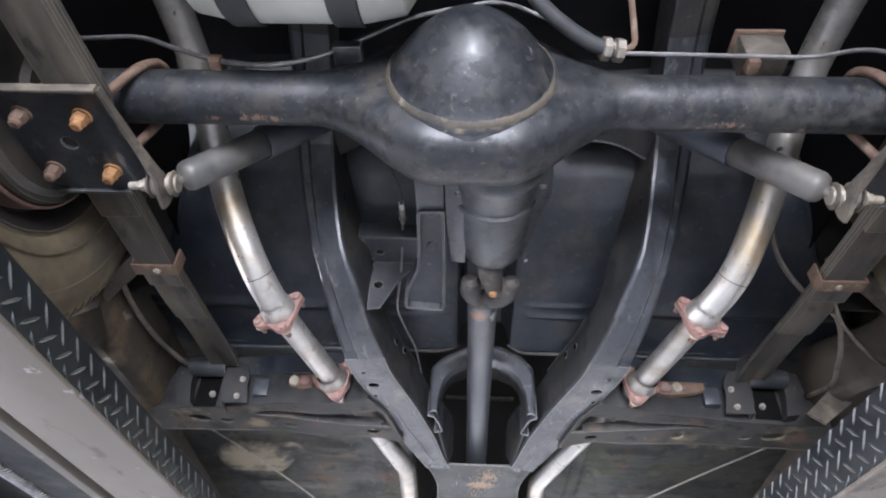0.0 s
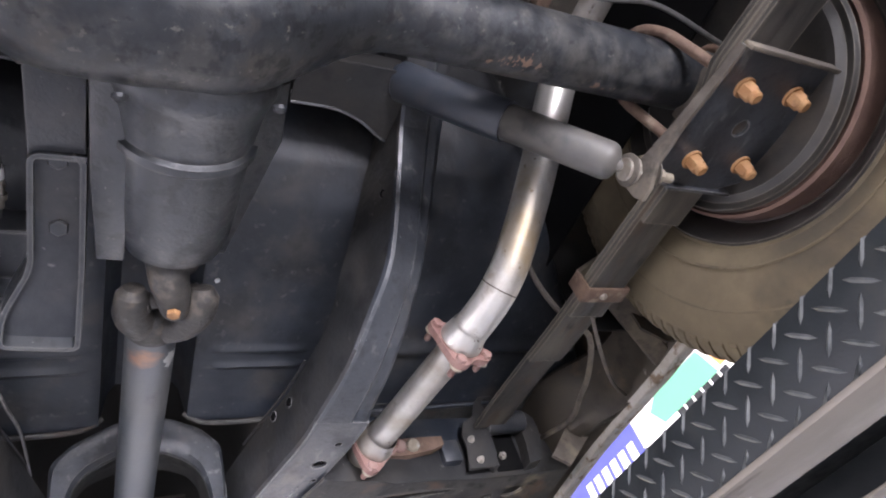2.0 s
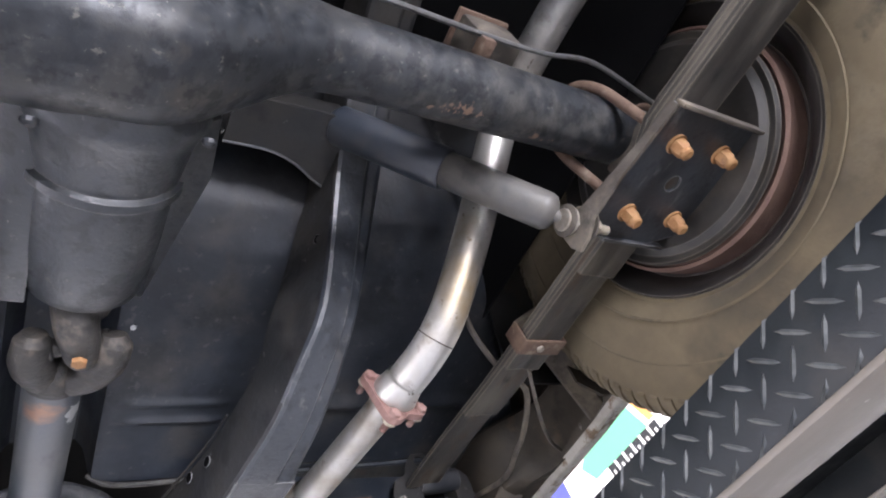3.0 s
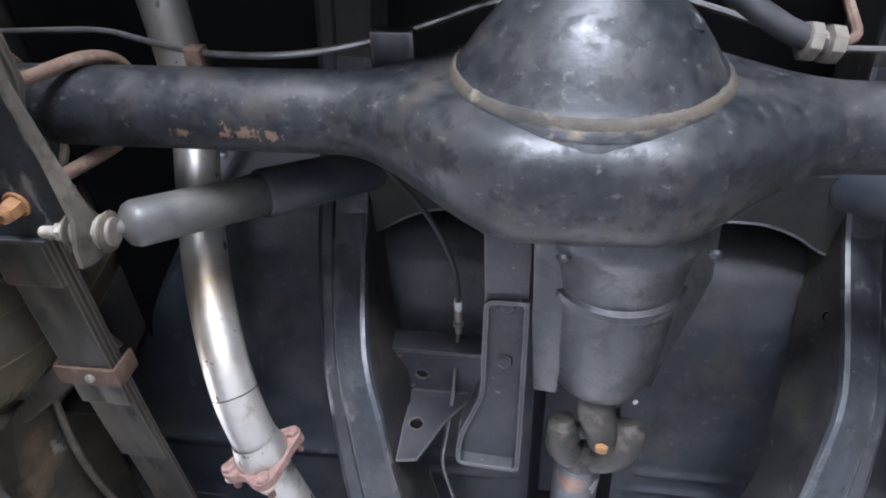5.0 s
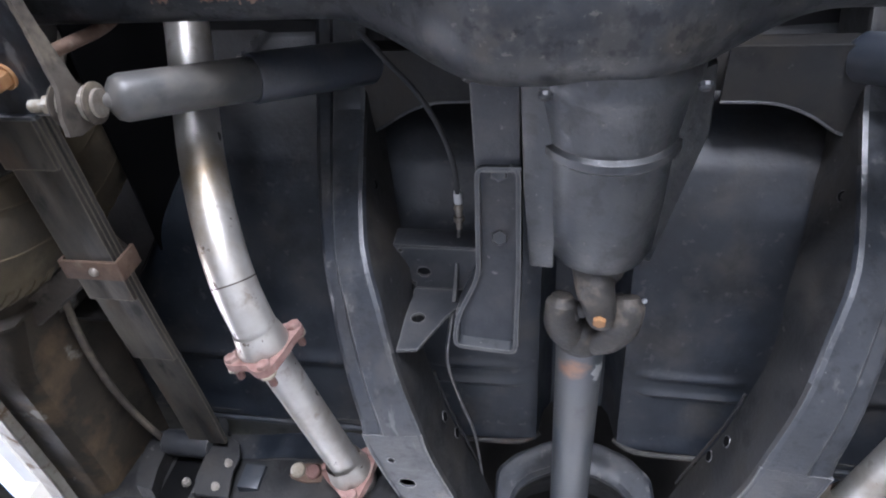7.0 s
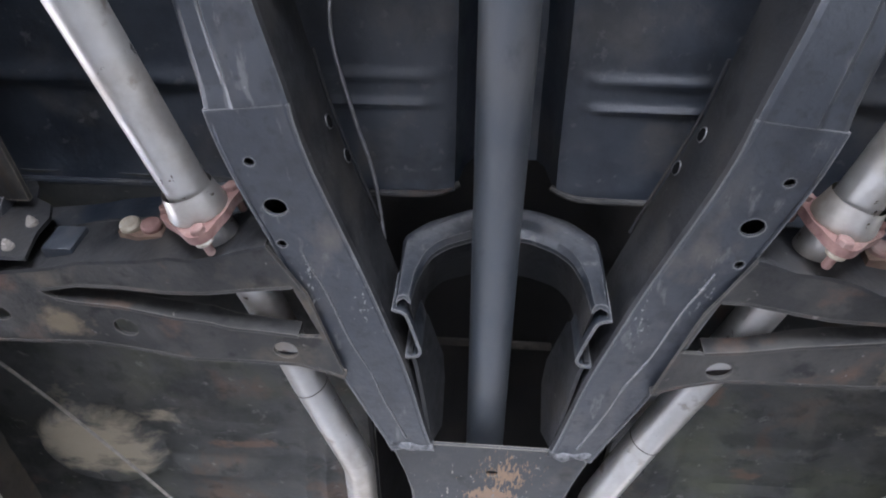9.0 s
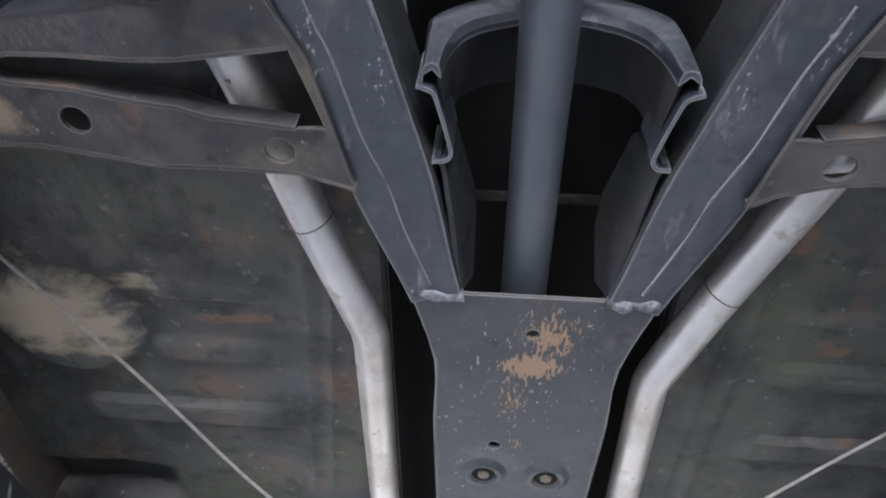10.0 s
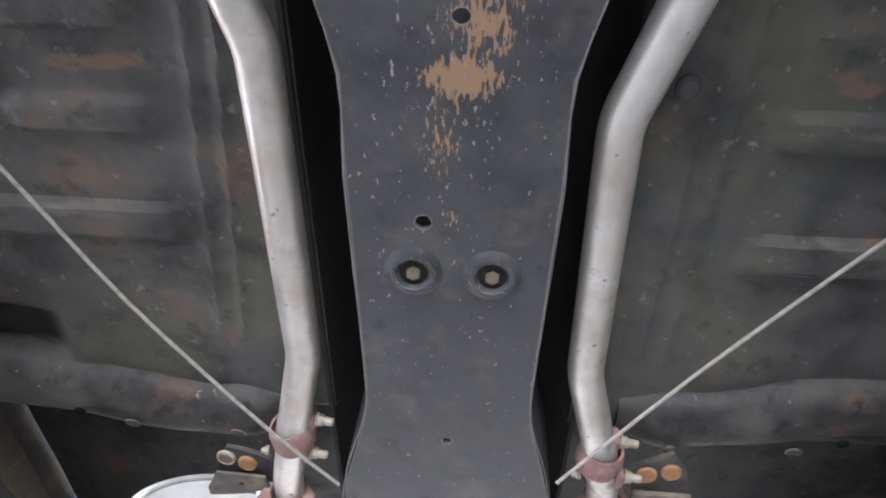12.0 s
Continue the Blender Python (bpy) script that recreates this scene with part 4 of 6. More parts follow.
part("upper_flange", box((-0.245, 1.1985, 2.1215), (-0.118, 1.2028, 2.156), 0.001), BRACKET, brk, "rubbed lighter flange")
part("hanging_plate", sheet([(-0.221, 2.1125), (-0.119, 2.1125), (-0.148, 2.096), (-0.160, 2.08), (-0.172, 2.062), (-0.1835, 2.035), (-0.197, 2.006), (-0.2215, 2.002), (-0.2225, 2.06)], [circle2(-0.206, 2.058, 0.0085, 16)], 0.004, lambda u, v, w: (u, 1.2628 + w - (2.11 - v) * 0.03, v)), BRACKET, brk, "hanging plate with a round hole")

# ---- rear axle ----
axle = thing("rear_axle", "black rear axle housing with a domed differential cover", "axle")
AY, AZ = 0.864, 2.098


def housing_ring(x):
    ax = abs(x + 0.041)
    f = 1 - smooth(0.045, 0.225, ax)
    g = 1 - smooth(0.05, 0.22, ax)
    down, up = 0.0386 + 0.097 * f, 0.0386 + 0.09 * f
    front, rear = 0.0386 + 0.040 * g, 0.0386 + 0.0165 * g
    loop = []
    for k in range(40):
        a = 2 * math.pi * k / 40
        c, s_ = math.cos(a), math.sin(a)
        e = 1 - (0.32 if c > 0 else 0.5) * g
        yy = (front if c > 0 else rear) * math.copysign(abs(c) ** e, c)
        zz = (up if s_ > 0 else down) * math.copysign(abs(s_) ** (1 - 0.15 * g), s_)
        loop.append((x, AY + yy, AZ + zz))
    return loop


bm = bmesh.new()
rings(bm, [housing_ring(x) for x in frange(-0.64, 0.64, 129)])
body = part("axle_housing", bm, AXLE, axle)
part("cover_dome", lathe([(-0.004, 0.1215), (0.004, 0.1165), (0.0085, 0.1115), (0.014, 0.1065), (0.030, 0.0955), (0.048, 0.0805), (0.064, 0.0635), (0.078, 0.0445), (0.087, 0.026), (0.091, 0.010), (0.0915, 0.0)], (0, -1, 0), (-0.041, 0.819, AZ), 72), AXLE, axle, "black domed cover with dust and a soft sheen")
part("cover_fillet", lathe([(0.0050, 0.1130), (0.0020, 0.1158), (-0.0018, 0.1188), (-0.0060, 0.1222), (-0.0098, 0.1252), (-0.0150, 0.1285)], (0, -1, 0), (-0.041, 0.819, AZ), 120, False), AXLE, axle)
bm = lathe([(0.0098, 0.1092), (0.0096, 0.1118), (0.0082, 0.1138), (0.0060, 0.1156), (0.0034, 0.1170), (0.0, 0.1180), (-0.0040, 0.1183)], (0, -1, 0), (-0.041, 0.819, AZ), 160, False)
for v in bm.verts:
    v.co.y += 0.0006 * noise.noise(v.co * 45) + 0.0008 * noise.noise(v.co * 170)
part("cover_seam", bm, CREASE, axle, "dusty tan weld round the cover")
part("filler_plug", lathe([(0, 0.014), (0.003, 0.0135), (0.004, 0.008), (0.002, 0.006)], (0.45, -0.75, -0.2), (0.028, 0.769, 2.075), 20), AXLE, axle, "round filler plug")
part("carrier", lathe([(-0.012, 0.058), (0.0, 0.068), (0.010, 0.0712), (0.022, 0.0685), (0.036, 0.0635), (0.052, 0.0615), (0.066, 0.0595), (0.073, 0.0585), (0.0765, 0.0625), (0.084, 0.063), (0.089, 0.0575), (0.15, 0.056), (0.196, 0.0525), (0.208, 0.048), (0.215, 0.038), (0.218, 0.024)], (0, 1, 0), (0, 0.912, 2.042), 56), CARRIER, axle, "grey cast pinion housing")


def prism(low, dz):
    bm = bmesh.new()
    a = [Vector(v) for v in low]
    rings(bm, [a, [v + Vector(dz) for v in a]])
    bmesh.ops.bevel(bm, geom=bm.edges[:], offset=0.002, segments=2, affect="EDGES", profile=0.5)
    return bm


part("rib", prism([(0.040, 0.93, 2.008), (0.080, 0.926, 2.04), (0.084, 0.988, 2.037), (0.05, 1.128, 2.026), (0.042, 1.115, 2.012)], (0.003, 0, 0.05)), CARRIER, axle, "cast rib beside the pinion")
part("rib", prism([(-0.078, 0.935, 2.025), (-0.044, 0.93, 2.008), (-0.044, 1.13, 2.012), (-0.068, 1.131, 2.015), (-0.074, 1.04, 2.02)], (0, 0, 0.05)), CARRIER, axle, "cast rib beside the pinion")
for x, z in ((-0.118, 2.005), (0.062, 1.988), (-0.055, 1.972)):
    part("casting_lump", lathe([(0, 0.006), (0.003, 0.0055), (0.005, 0.003)], (0, 0.6, -0.8), (x, 0.92, z), 10), AXLE, axle)

# arm with two bolts beside the pinion
arm = thing("pinion_arm", "dark grey channel arm with two bolts beside the pinion", "bracket")
shape = [(-0.121, 1.02), (-0.077, 1.02), (-0.077, 1.15), (-0.078, 1.228), (-0.148, 1.222), (-0.146, 1.19), (-0.124, 1.15)]


def arm_z(y):
    return 2.026 - 0.006 * smooth(1.02, 1.12, y) - 0.04 * smooth(1.13, 1.225, y)


part("web_plate", sheet(shape, [], 0.004, lambda u, v, w: (u, v, arm_z(v) + 0.012 + w)), BRACKET, arm)
bm = bmesh.new()
loop = bent([(*p, 0) for p in shape + shape[:2]], 0.012, 0.006)[2:]
loops = []
for i, q in enumerate(loop):
    d = (loop[(i + 1) % len(loop)] - loop[i - 1]).normalized()
    n = Vector((-d.y, d.x, 0)) * 0.005
    z = arm_z(q.y)
    loops.append([(q.x, q.y, z), (q.x + n.x, q.y + n.y, z), (q.x + n.x, q.y + n.y, z + 0.03), (q.x, q.y, z + 0.03)])
rings(bm, loops, cap=False)
part("raised_edge", bm, CARRIER, arm, "rubbed lighter rim")
for y in (1.033, 1.107):
    part("bolt", hex_bolt((-0.099, y, arm_z(y) + 0.012), (0, -0.35, -1), 0.018, 0.006), CARRIER, arm, "dull grey bolt head")
part("neck", prism([(-0.122, 0.93, 2.03), (-0.078, 0.93, 2.03), (-0.078, 1.03, 2.03), (-0.121, 1.03, 2.03)], (0, 0.0, 0.03)), BRACKET, arm)

# ---- driveshaft ----
shaft = thing("driveshaft", "grey tubular driveshaft with a universal joint and rust band", "driveshaft")
S0, S1 = Vector((-0.0115, 1.225, 2.018)), Vector((0.0, 2.75, 2.05))
part("tube", tube([S0, S0 + (S1 - S0) * 0.5, S1], 0.0265, 28, 0.1), SHAFT, shaft)
dv = (S1 - S0).normalized()
yoke = part("slip_yoke", lathe([(-0.020, 0.012), (-0.017, 0.019), (-0.008, 0.0255), (0.004, 0.0275), (0.012, 0.0272)], dv, S0, 28), YOKE, shaft)
for pts, fat in ((((-0.014, 1.236, 2.014), (-0.026, 1.216, 2.008), (-0.034, 1.196, 2.004), (-0.0345, 1.178, 2.004), (-0.0335, 1.162, 2.008)), lambda t: 0.0165 + 0.002 * math.sin(math.pi * min(1.0, t * 1.2)) - 0.006 * smooth(0.88, 1.0, t)),
                 (((0.0, 1.230, 2.012), (0.016, 1.213, 2.002), (0.028, 1.192, 1.998), (0.032, 1.172, 2.0), (0.0315, 1.158, 2.006)), lambda t: 0.018 - 0.001 * t - 0.006 * smooth(0.88, 1.0, t))):
    part("yoke_ear", tube(pts, fat, 16, 0.004), YOKE, yoke)
part("joint_cross", join(lathe([(-0.036, 0.009), (-0.034, 0.0115), (-0.016, 0.0115), (-0.014, 0.009), (0.014, 0.009), (0.016, 0.0115), (0.032, 0.0115), (0.034, 0.009)], (1, -0.25, 0.05), (-0.003, 1.178, 2.008), 20),
                        lathe([(-0.026, 0.0095), (-0.024, 0.012), (0.028, 0.012), (0.03, 0.0095)], (0, 0.1, 1), (0.003, 1.176, 2.012), 20)), YOKE, shaft)
py = part("pinion_yoke", lathe([(0, 0.032), (0.010, 0.031), (0.016, 0.027), (0.026, 0.024), (0.034, 0.018)], (0, 1, -0.2), (0.002, 1.118, 2.030), 28), YOKE, shaft, "cast pinion flange yoke")
part("yoke_ear", tube([(-0.004, 1.132, 2.02), (-0.002, 1.146, 2.004), (0.003, 1.162, 1.996), (0.006, 1.176, 1.996), (0.009, 1.190, 2.002)], lambda t: 0.022 - 0.008 * t - 0.004 * smooth(0.85, 1.0, t), 18, 0.004), YOKE, py)
part("yoke_ear", tube([(0.0, 1.132, 2.04), (0.003, 1.16, 2.052), (0.005, 1.18, 2.05)], lambda t: 0.018 - 0.005 * t, 14, 0.005), YOKE, py)
part("bearing_cap", hex_bolt((0.003, 1.165, 1.9775), (-0.1, 0.1, -1), 0.014, 0.005), BOLT, shaft, "tan cap bolt")

# ---- leaf springs, pads, shocks, wheels ----
SX = 0.578
DECK = 1.774


def leaf_z(y):
    return 2.024 + 0.05 * max(0, (0.864 - y)) ** 1.3 + 0.02 * smooth(1.2, 1.5, y) * 0.5


def leaf(s, y0, y1, layer, w=0.031):
    bm = bmesh.new()
    loops = []
    for y in frange(y0, y1, 40):
        z = leaf_z(y) - 0.0072 * layer
        t = 0.0066
        x = s * (SX + 0.012 * (0.864 - y) * 0.6 - max(0.0, 0.036 * smooth(0.90, 0.81, y) - 0.07 * max(0, 0.8 - y)))
        loops.append([(x - w, y, z), (x - w + 0.003, y, z - 0.0004), (x - 0.004, y, z), (x, y, z + 0.0012), (x + 0.004, y, z), (x + w - 0.003, y, z - 0.0004), (x + w, y, z), (x + w, y, z + t), (x - w, y, z + t)])
    rings(bm, loops)
    return bm


for s in (-1, 1):
    side = "left" if s < 0 else "right"
    spring = thing("leaf_spring", "dusty multi-leaf spring clamped under the axle", "leaf spring", "leaf springs")
    part("main_leaf", leaf(s, -0.05, 1.548, 0), LEAF, spring)
    part("leaf", leaf(s, 0.18, 1.335, 1), LEAF, spring)
    part("leaf", leaf(s, 0.42, 1.212, 2), LEAF, spring)
    part("leaf", leaf(s, 0.60, 1.02, 3), LEAF, spring)
    for y in (1.162,):
        z = leaf_z(y) - 0.0145
        clip = part("spring_clip", join(box((s * SX - 0.036, y - 0.014, z - 0.004), (s * SX + 0.036, y + 0.014, z), 0.001),
                                        box((s * SX - 0.039, y - 0.014, z - 0.004), (s * SX - 0.0345, y + 0.014, z + 0.034), 0.001),
                                        box((s * SX + 0.0345, y - 0.014, z - 0.004), (s * SX + 0.039, y + 0.014, z + 0.034), 0.001)), LEAF_CLIP, spring, "rusty wrap-round clip")
        part("rivet", lathe([(0, 0.006), (0.003, 0.0055), (0.005, 0.003)], (0, 0, -1), (s * (SX - 0.004), y, z - 0.004), 12), NUT, clip)
    hanger = thing("spring_hanger", "dark bolted hanger bracket at the spring's front eye", "hanger", "spring hangers")
    drop = 0.0 if s > 0 else -0.008
    back = 1.554 if s > 0 else 1.560

    def upright(outline, holes, thick, y):
        return sheet(outline, holes, thick, lambda u, v, w: (s * u, y + w, v + drop))

    inner = [(0.507, 1.962), (0.560, 1.962), (0.571, 1.985), (0.574, 2.028), (0.582, 2.044), (0.606, 2.066), (0.612, 2.088), (0.603, 2.104), (0.58, 2.106), (0.562, 2.088), (0.551, 2.064), (0.527, 2.052), (0.516, 2.028), (0.517, 2.004)]
    cheek = part("cheek", upright(inner, [circle2(0.589, 2.086, 0.011, 16)], 0.005, back), WEB_SHADE, hanger, "black bolted cheek with a holed ear")
    part("cheek_fold", box((s * 0.5675 - 0.003, back + 0.004, 1.964 + drop), (s * 0.5675 + 0.003, back + 0.05, 2.03 + drop), 0.001), WEB_SHADE, cheek)
    outer_cheek = [(0.634, 1.962), (0.662, 1.966), (0.676, 1.995), (0.683, 2.03), (0.681, 2.052), (0.668, 2.066), (0.652, 2.060), (0.645, 2.035), (0.643, 2.0)]
    part("cheek", upright(outer_cheek, [], 0.03, back + 0.004), WEB_SHADE, hanger, "black rounded cheek")
    # Black sheet stands in for the shade of the hollow.
    part("pocket", box((s * 0.60 - 0.036, back + 0.03, 1.966 + drop), (s * 0.60 + 0.036, back + 0.034, 2.04 + drop)), DEEP_SHADE, hanger, "black sheet for the shaded hollow between the cheeks")
    part("spring_eye", lathe([(-0.042, 0.012), (-0.04, 0.0195), (-0.032, 0.0205), (0.032, 0.0205), (0.04, 0.0195), (0.042, 0.012)], (1, 0, 0), (s * 0.612, back + 0.004, 2.046 + drop), 24), BRACKET, hanger, "dusky rolled spring eye")
    part("nut", hex_bolt((s * 0.599, back + 0.03, 1.994 + drop), (0, -1, -0.1), 0.014, 0.008, 0.004, 0.004), CABLE, hanger, "pale dusty nut")
    for x, z in ((0.529, 2.016), (0.533, 1.976)):
        part("bolt", hex_bolt((s * x, back, z + drop), (0, -1, 0), 0.010, 0.005, 0.003, 0.003, 0.0065), CABLE, hanger, "dull zinc bolt")
    part("side_plate", box((s * 0.488 - 0.017, back + 0.006, 1.984 + drop), (s * 0.488 + 0.017, back + 0.03, 2.024 + drop), 0.002), TANK, hanger, "black square plate")
    # rusty eye bracket on the crossmember's rear face
    eyes = thing("rubber_eye_bracket", "rusty tan bracket with two round eyes on the crossmember", "bracket", "eye brackets")
    part("plate", upright([(0.372, 2.0), (0.40, 1.998), (0.45, 2.004), (0.472, 2.012), (0.472, 2.027), (0.43, 2.029), (0.375, 2.03)] if s > 0 else [(0.372, 2.0), (0.40, 1.998), (0.424, 2.006), (0.424, 2.022), (0.40, 2.029), (0.375, 2.03)], [], 0.014, back - 0.004), LEAF_CLIP, eyes)
    for x, skin in ((0.388, CLAMP), (0.412, PALE_NUT)):
        part("eye", lathe([(0.0, 0.0115), (0.006, 0.0115), (0.008, 0.0095), (0.0075, 0.005)], (0, -1, -0.15), (s * x, back - 0.004, 2.014 + drop), 20), skin, eyes)

    pad = thing("spring_plate", "black spring plate with rusty nuts under the axle", "spring plate", "spring plates")
    Z = 1.998
    outline = [(0.505, 0.775), (0.655, 0.775), (0.655, 0.935), (0.612, 0.955), (0.515, 0.955), (0.478, 0.958), (0.478, 0.925), (0.492, 0.868)]
    part("plate", sheet(outline, [circle2(0.583, 0.866, 0.011, 18)], 0.005, lambda u, v, w: (s * u, v, Z + w)), FRAME, pad)
    part("rear_lip", box((min(s * 0.505, s * 0.658), 0.771, Z - 0.010), (max(s * 0.505, s * 0.658), 0.776, Z + 0.004), 0.001), DUSTY, pad, "dusty folded edge")
    bm = bmesh.new()
    rings(bm, [[(s * x, y, Z - d), (s * (x - 0.005), y, Z - d), (s * (x - 0.005), y, Z + 0.005), (s * x, y, Z + 0.005)] for x, y, d in ((0.507, 0.776, 0.004), (0.493, 0.868, 0.008), (0.482, 0.92, 0.018), (0.4785, 0.94, 0.032), (0.4785, 0.958, 0.034), (0.4785, 0.964, 0.02))])
    part("inner_lip", bm, DUSTY, pad, "dusty edge that carries the shock bolt")
    part("front_lip", box((min(s * 0.53, s * 0.64), 0.953, Z - 0.006), (max(s * 0.53, s * 0.64), 0.958, Z + 0.004), 0.001), FRAME, pad)
    for x, y in ((0.543, 0.818), (0.543, 0.915), (0.622, 0.815), (0.625, 0.912)):
        dull = s < 0 and x > 0.6
        part("nut", hex_bolt((s * x, y, Z), (0.02 * s, 0.03, -1), 0.0205, 0.0135, 0.007, 0.0078, 0.0128), LEAF_CLIP if dull else BOLT, pad, "dull brown nut and stud" if dull else "orange rusted nut and stud")
    for x, k in ((0.543, 1.0), (0.622, 0.2)):
        part("u_bolt", tube(bent([(s * x, 0.8165, Z + 0.004), (s * (x - 0.040 * k), 0.8175, 2.108), (s * (x - 0.052 * k), 0.836, 2.1425), (s * (x - 0.052 * k), 0.892, 2.1425), (s * (x - 0.040 * k), 0.9105, 2.108), (s * x, 0.9135, Z + 0.004)], 0.022), 0.0068, 12, smooth_path=False), LEAF_CLIP, pad, "rusty brown U-bolt")
    part("perch", join(box((s * SX - 0.032, 0.80, 2.033), (s * SX + 0.032, 0.93, 2.05), 0.003), box((s * SX - 0.028, 0.83, 2.048), (s * SX + 0.028, 0.90, 2.07), 0.003)), DUSTY, pad)

    shock = thing("shock_absorber", "dusty grey tubular shock absorber leaning up beside the axle", "shock absorber", "shock absorbers")
    a, b = Vector((s * 0.470, 0.942, 2.0)), Vector((s * 0.255, 1.03, 2.30))
    d = (b - a).normalized()
    part("body", lathe([(0.002, 0.007), (0.016, 0.0075), (0.019, 0.015), (0.023, 0.0205), (0.03, 0.0232), (0.165, 0.0235), (0.17, 0.021)], d, a, 28), SHOCK, shock)
    part("dust_tube", lathe([(0.165, 0.0262), (0.168, 0.0275), (0.33, 0.0275), (0.34, 0.02)], d, a, 28), SHOCK_DARK, shock, "dark upper tube")
    part("bushing", lathe([(-0.006, 0.008), (-0.005, 0.012), (0.005, 0.012), (0.006, 0.008)], (1, 0, 0), a + Vector((-s * 0.002, 0, 0)), 20), DUSTY, shock)
    for k, (x, r, t) in enumerate(((0.459, 0.0135, 0.004), (0.4635, 0.0195, 0.003), (0.467, 0.0165, 0.006), (0.484, 0.0205, 0.003), (0.4875, 0.016, 0.008), (0.496, 0.0205, 0.003))):
        part("grommet", lathe([(0, r * 0.92), (t * 0.2, r), (t * 0.8, r), (t, r * 0.92)], (s, 0, -0.06), (s * x, 0.943, 2.0 - 0.06 * (x - 0.478)), 20), DUSTY if k % 2 else NUT, shock, "dusty washer and grommet")
    part("stud", hex_bolt((s * 0.503, 0.943, 1.998), (s, 0.02, -0.12), 0.019, 0.009, 0.016, 0.006, 0.013), PALE_NUT, shock, "tan stud and nut through the plate")
    part("inner_nut", hex_bolt((s * 0.4775, 0.943, 1.998), (-s, 0, 0.1), 0.026, 0.006), PALE_NUT, shock)

    wheel = thing("wheel", "dusty brown tyre on a black rim with a drum brake", "wheel", "rear wheels")
    prof = [(0.002, 0.196), (-0.008, 0.199), (-0.011, 0.203), (-0.010, 0.207), (-0.018, 0.2135), (-0.0255, 0.230), (-0.029, 0.262), (-0.028, 0.294), (-0.020, 0.323), (-0.006, 0.343), (0.012, 0.356), (0.04, 0.361), (0.13, 0.361), (0.165, 0.355), (0.185, 0.328), (0.2, 0.27), (0.195, 0.21), (0.18, 0.187)]
    bm = lathe(prof, (s, 0, 0), (s * 0.680, AY, AZ), 120, False)
    for v in bm.verts:
        floor_z = DECK - (0.026 if s < 0 else 0)
        if v.co.z < floor_z + 0.03:
            v.co.x += (0.012 if (v.co.x - s * 0.765) > 0 else -0.012) * smooth(floor_z + 0.05, floor_z, v.co.z)
            v.co.z = max(v.co.z, floor_z + 0.0005)
    part("tyre", bm, TYRE, wheel)
    bm = bmesh.new()
    for k in range(96):
        a = 2 * math.pi * k / 96
        if math.sin(a) < -0.87:
            continue
        c, t_ = Vector((0, math.cos(a), math.sin(a))), Vector((0, -math.sin(a), math.cos(a)))
        rings(bm, [[Vector((s * (0.680 + x), AY, AZ)) + c * (r + h) + t_ * w for w, h in ((-0.0062, -0.003), (-0.0055, 0.0022), (0.0055, 0.0022), (0.0062, -0.003))] for x, r in ((-0.015, 0.332), (-0.004, 0.346), (0.012, 0.3565), (0.05, 0.3605))])
    part("shoulder_tread", bm, TYRE, wheel, "row of shoulder tread blocks")
    for r, x in ((0.232, -0.0268), (0.288, -0.0268)):
        part("sidewall_ridge", lathe([(x - 0.0012, r - 0.002), (x - 0.0022, r), (x - 0.0012, r + 0.002), (x + 0.002, r)], (s, 0, 0), (s * 0.680, AY, AZ), 96, False), TYRE, wheel)
    part("rim", lathe([(0.03, 0.12), (0.025, 0.170), (0.012, 0.1765), (0.002, 0.184), (-0.007, 0.193), (-0.0095, 0.199), (-0.006, 0.202), (-0.002, 0.200), (0.004, 0.190), (0.015, 0.182), (0.06, 0.176), (0.09, 0.15), (0.1, 0.03)], (s, 0, 0), (s * 0.676, AY, AZ), 72), RIM, wheel)
    part("drum", lathe([(0.012, 0.10), (0.008, 0.158), (0.0, 0.162), (0.003, 0.1665), (0.05, 0.1665), (0.06, 0.15)], (s, 0, 0), (s * 0.662, AY, AZ), 64), DRUM_RUST, wheel, "rusty brake drum edge")
    part("backing_plate", lathe([(-0.018, 0.042), (-0.014, 0.06), (-0.004, 0.068), (-0.002, 0.10), (-0.006, 0.115), (-0.007, 0.138), (0.0, 0.147), (-0.003, 0.156), (0.004, 0.159)], (s, 0, 0), (s * 0.655, AY, AZ), 64), DRUM, wheel, "dark pressed backing plate")

# ---- exhaust ----
def exhaust(s, pts, radius, label):
    pipe = thing("exhaust_pipe", label, "exhaust pipe", "exhaust pipes")
    route = bent([(s * x, y, z) for x, y, z in pts], lambda q: 0.016 if q.y > 1.7 else 0.07)
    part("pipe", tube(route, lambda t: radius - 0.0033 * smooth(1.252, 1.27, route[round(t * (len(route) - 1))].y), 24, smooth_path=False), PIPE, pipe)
    seam = Vector((s * pts[5][0], pts[5][1], pts[5][2])) + Vector((0, 0.004, 0))
    q = min(range(len(route)), key=lambda k: (route[k] - seam).length)
    d = (route[q + 1] - route[q - 1]).normalized()
    part("joint_line", lathe([(-0.0008, 0.0259), (0, 0.0263), (0.0008, 0.0259)], d, route[q], 28, False), SEAM_DARK, pipe, "thin dark joint line")
    for at in ((0.5 * (route[k] + route[k + 1]), route[k + 1] - route[k]) for k in range(len(route) - 1) if route[k].y < (1.79 if s < 0 else 1.856) <= route[k + 1].y):
        part("joint_line", lathe([(-0.0008, 0.0224), (0, 0.0228), (0.0008, 0.0224)], at[1].normalized(), at[0], 28, False), SEAM_DARK, pipe, "thin dark joint line")
    return pipe


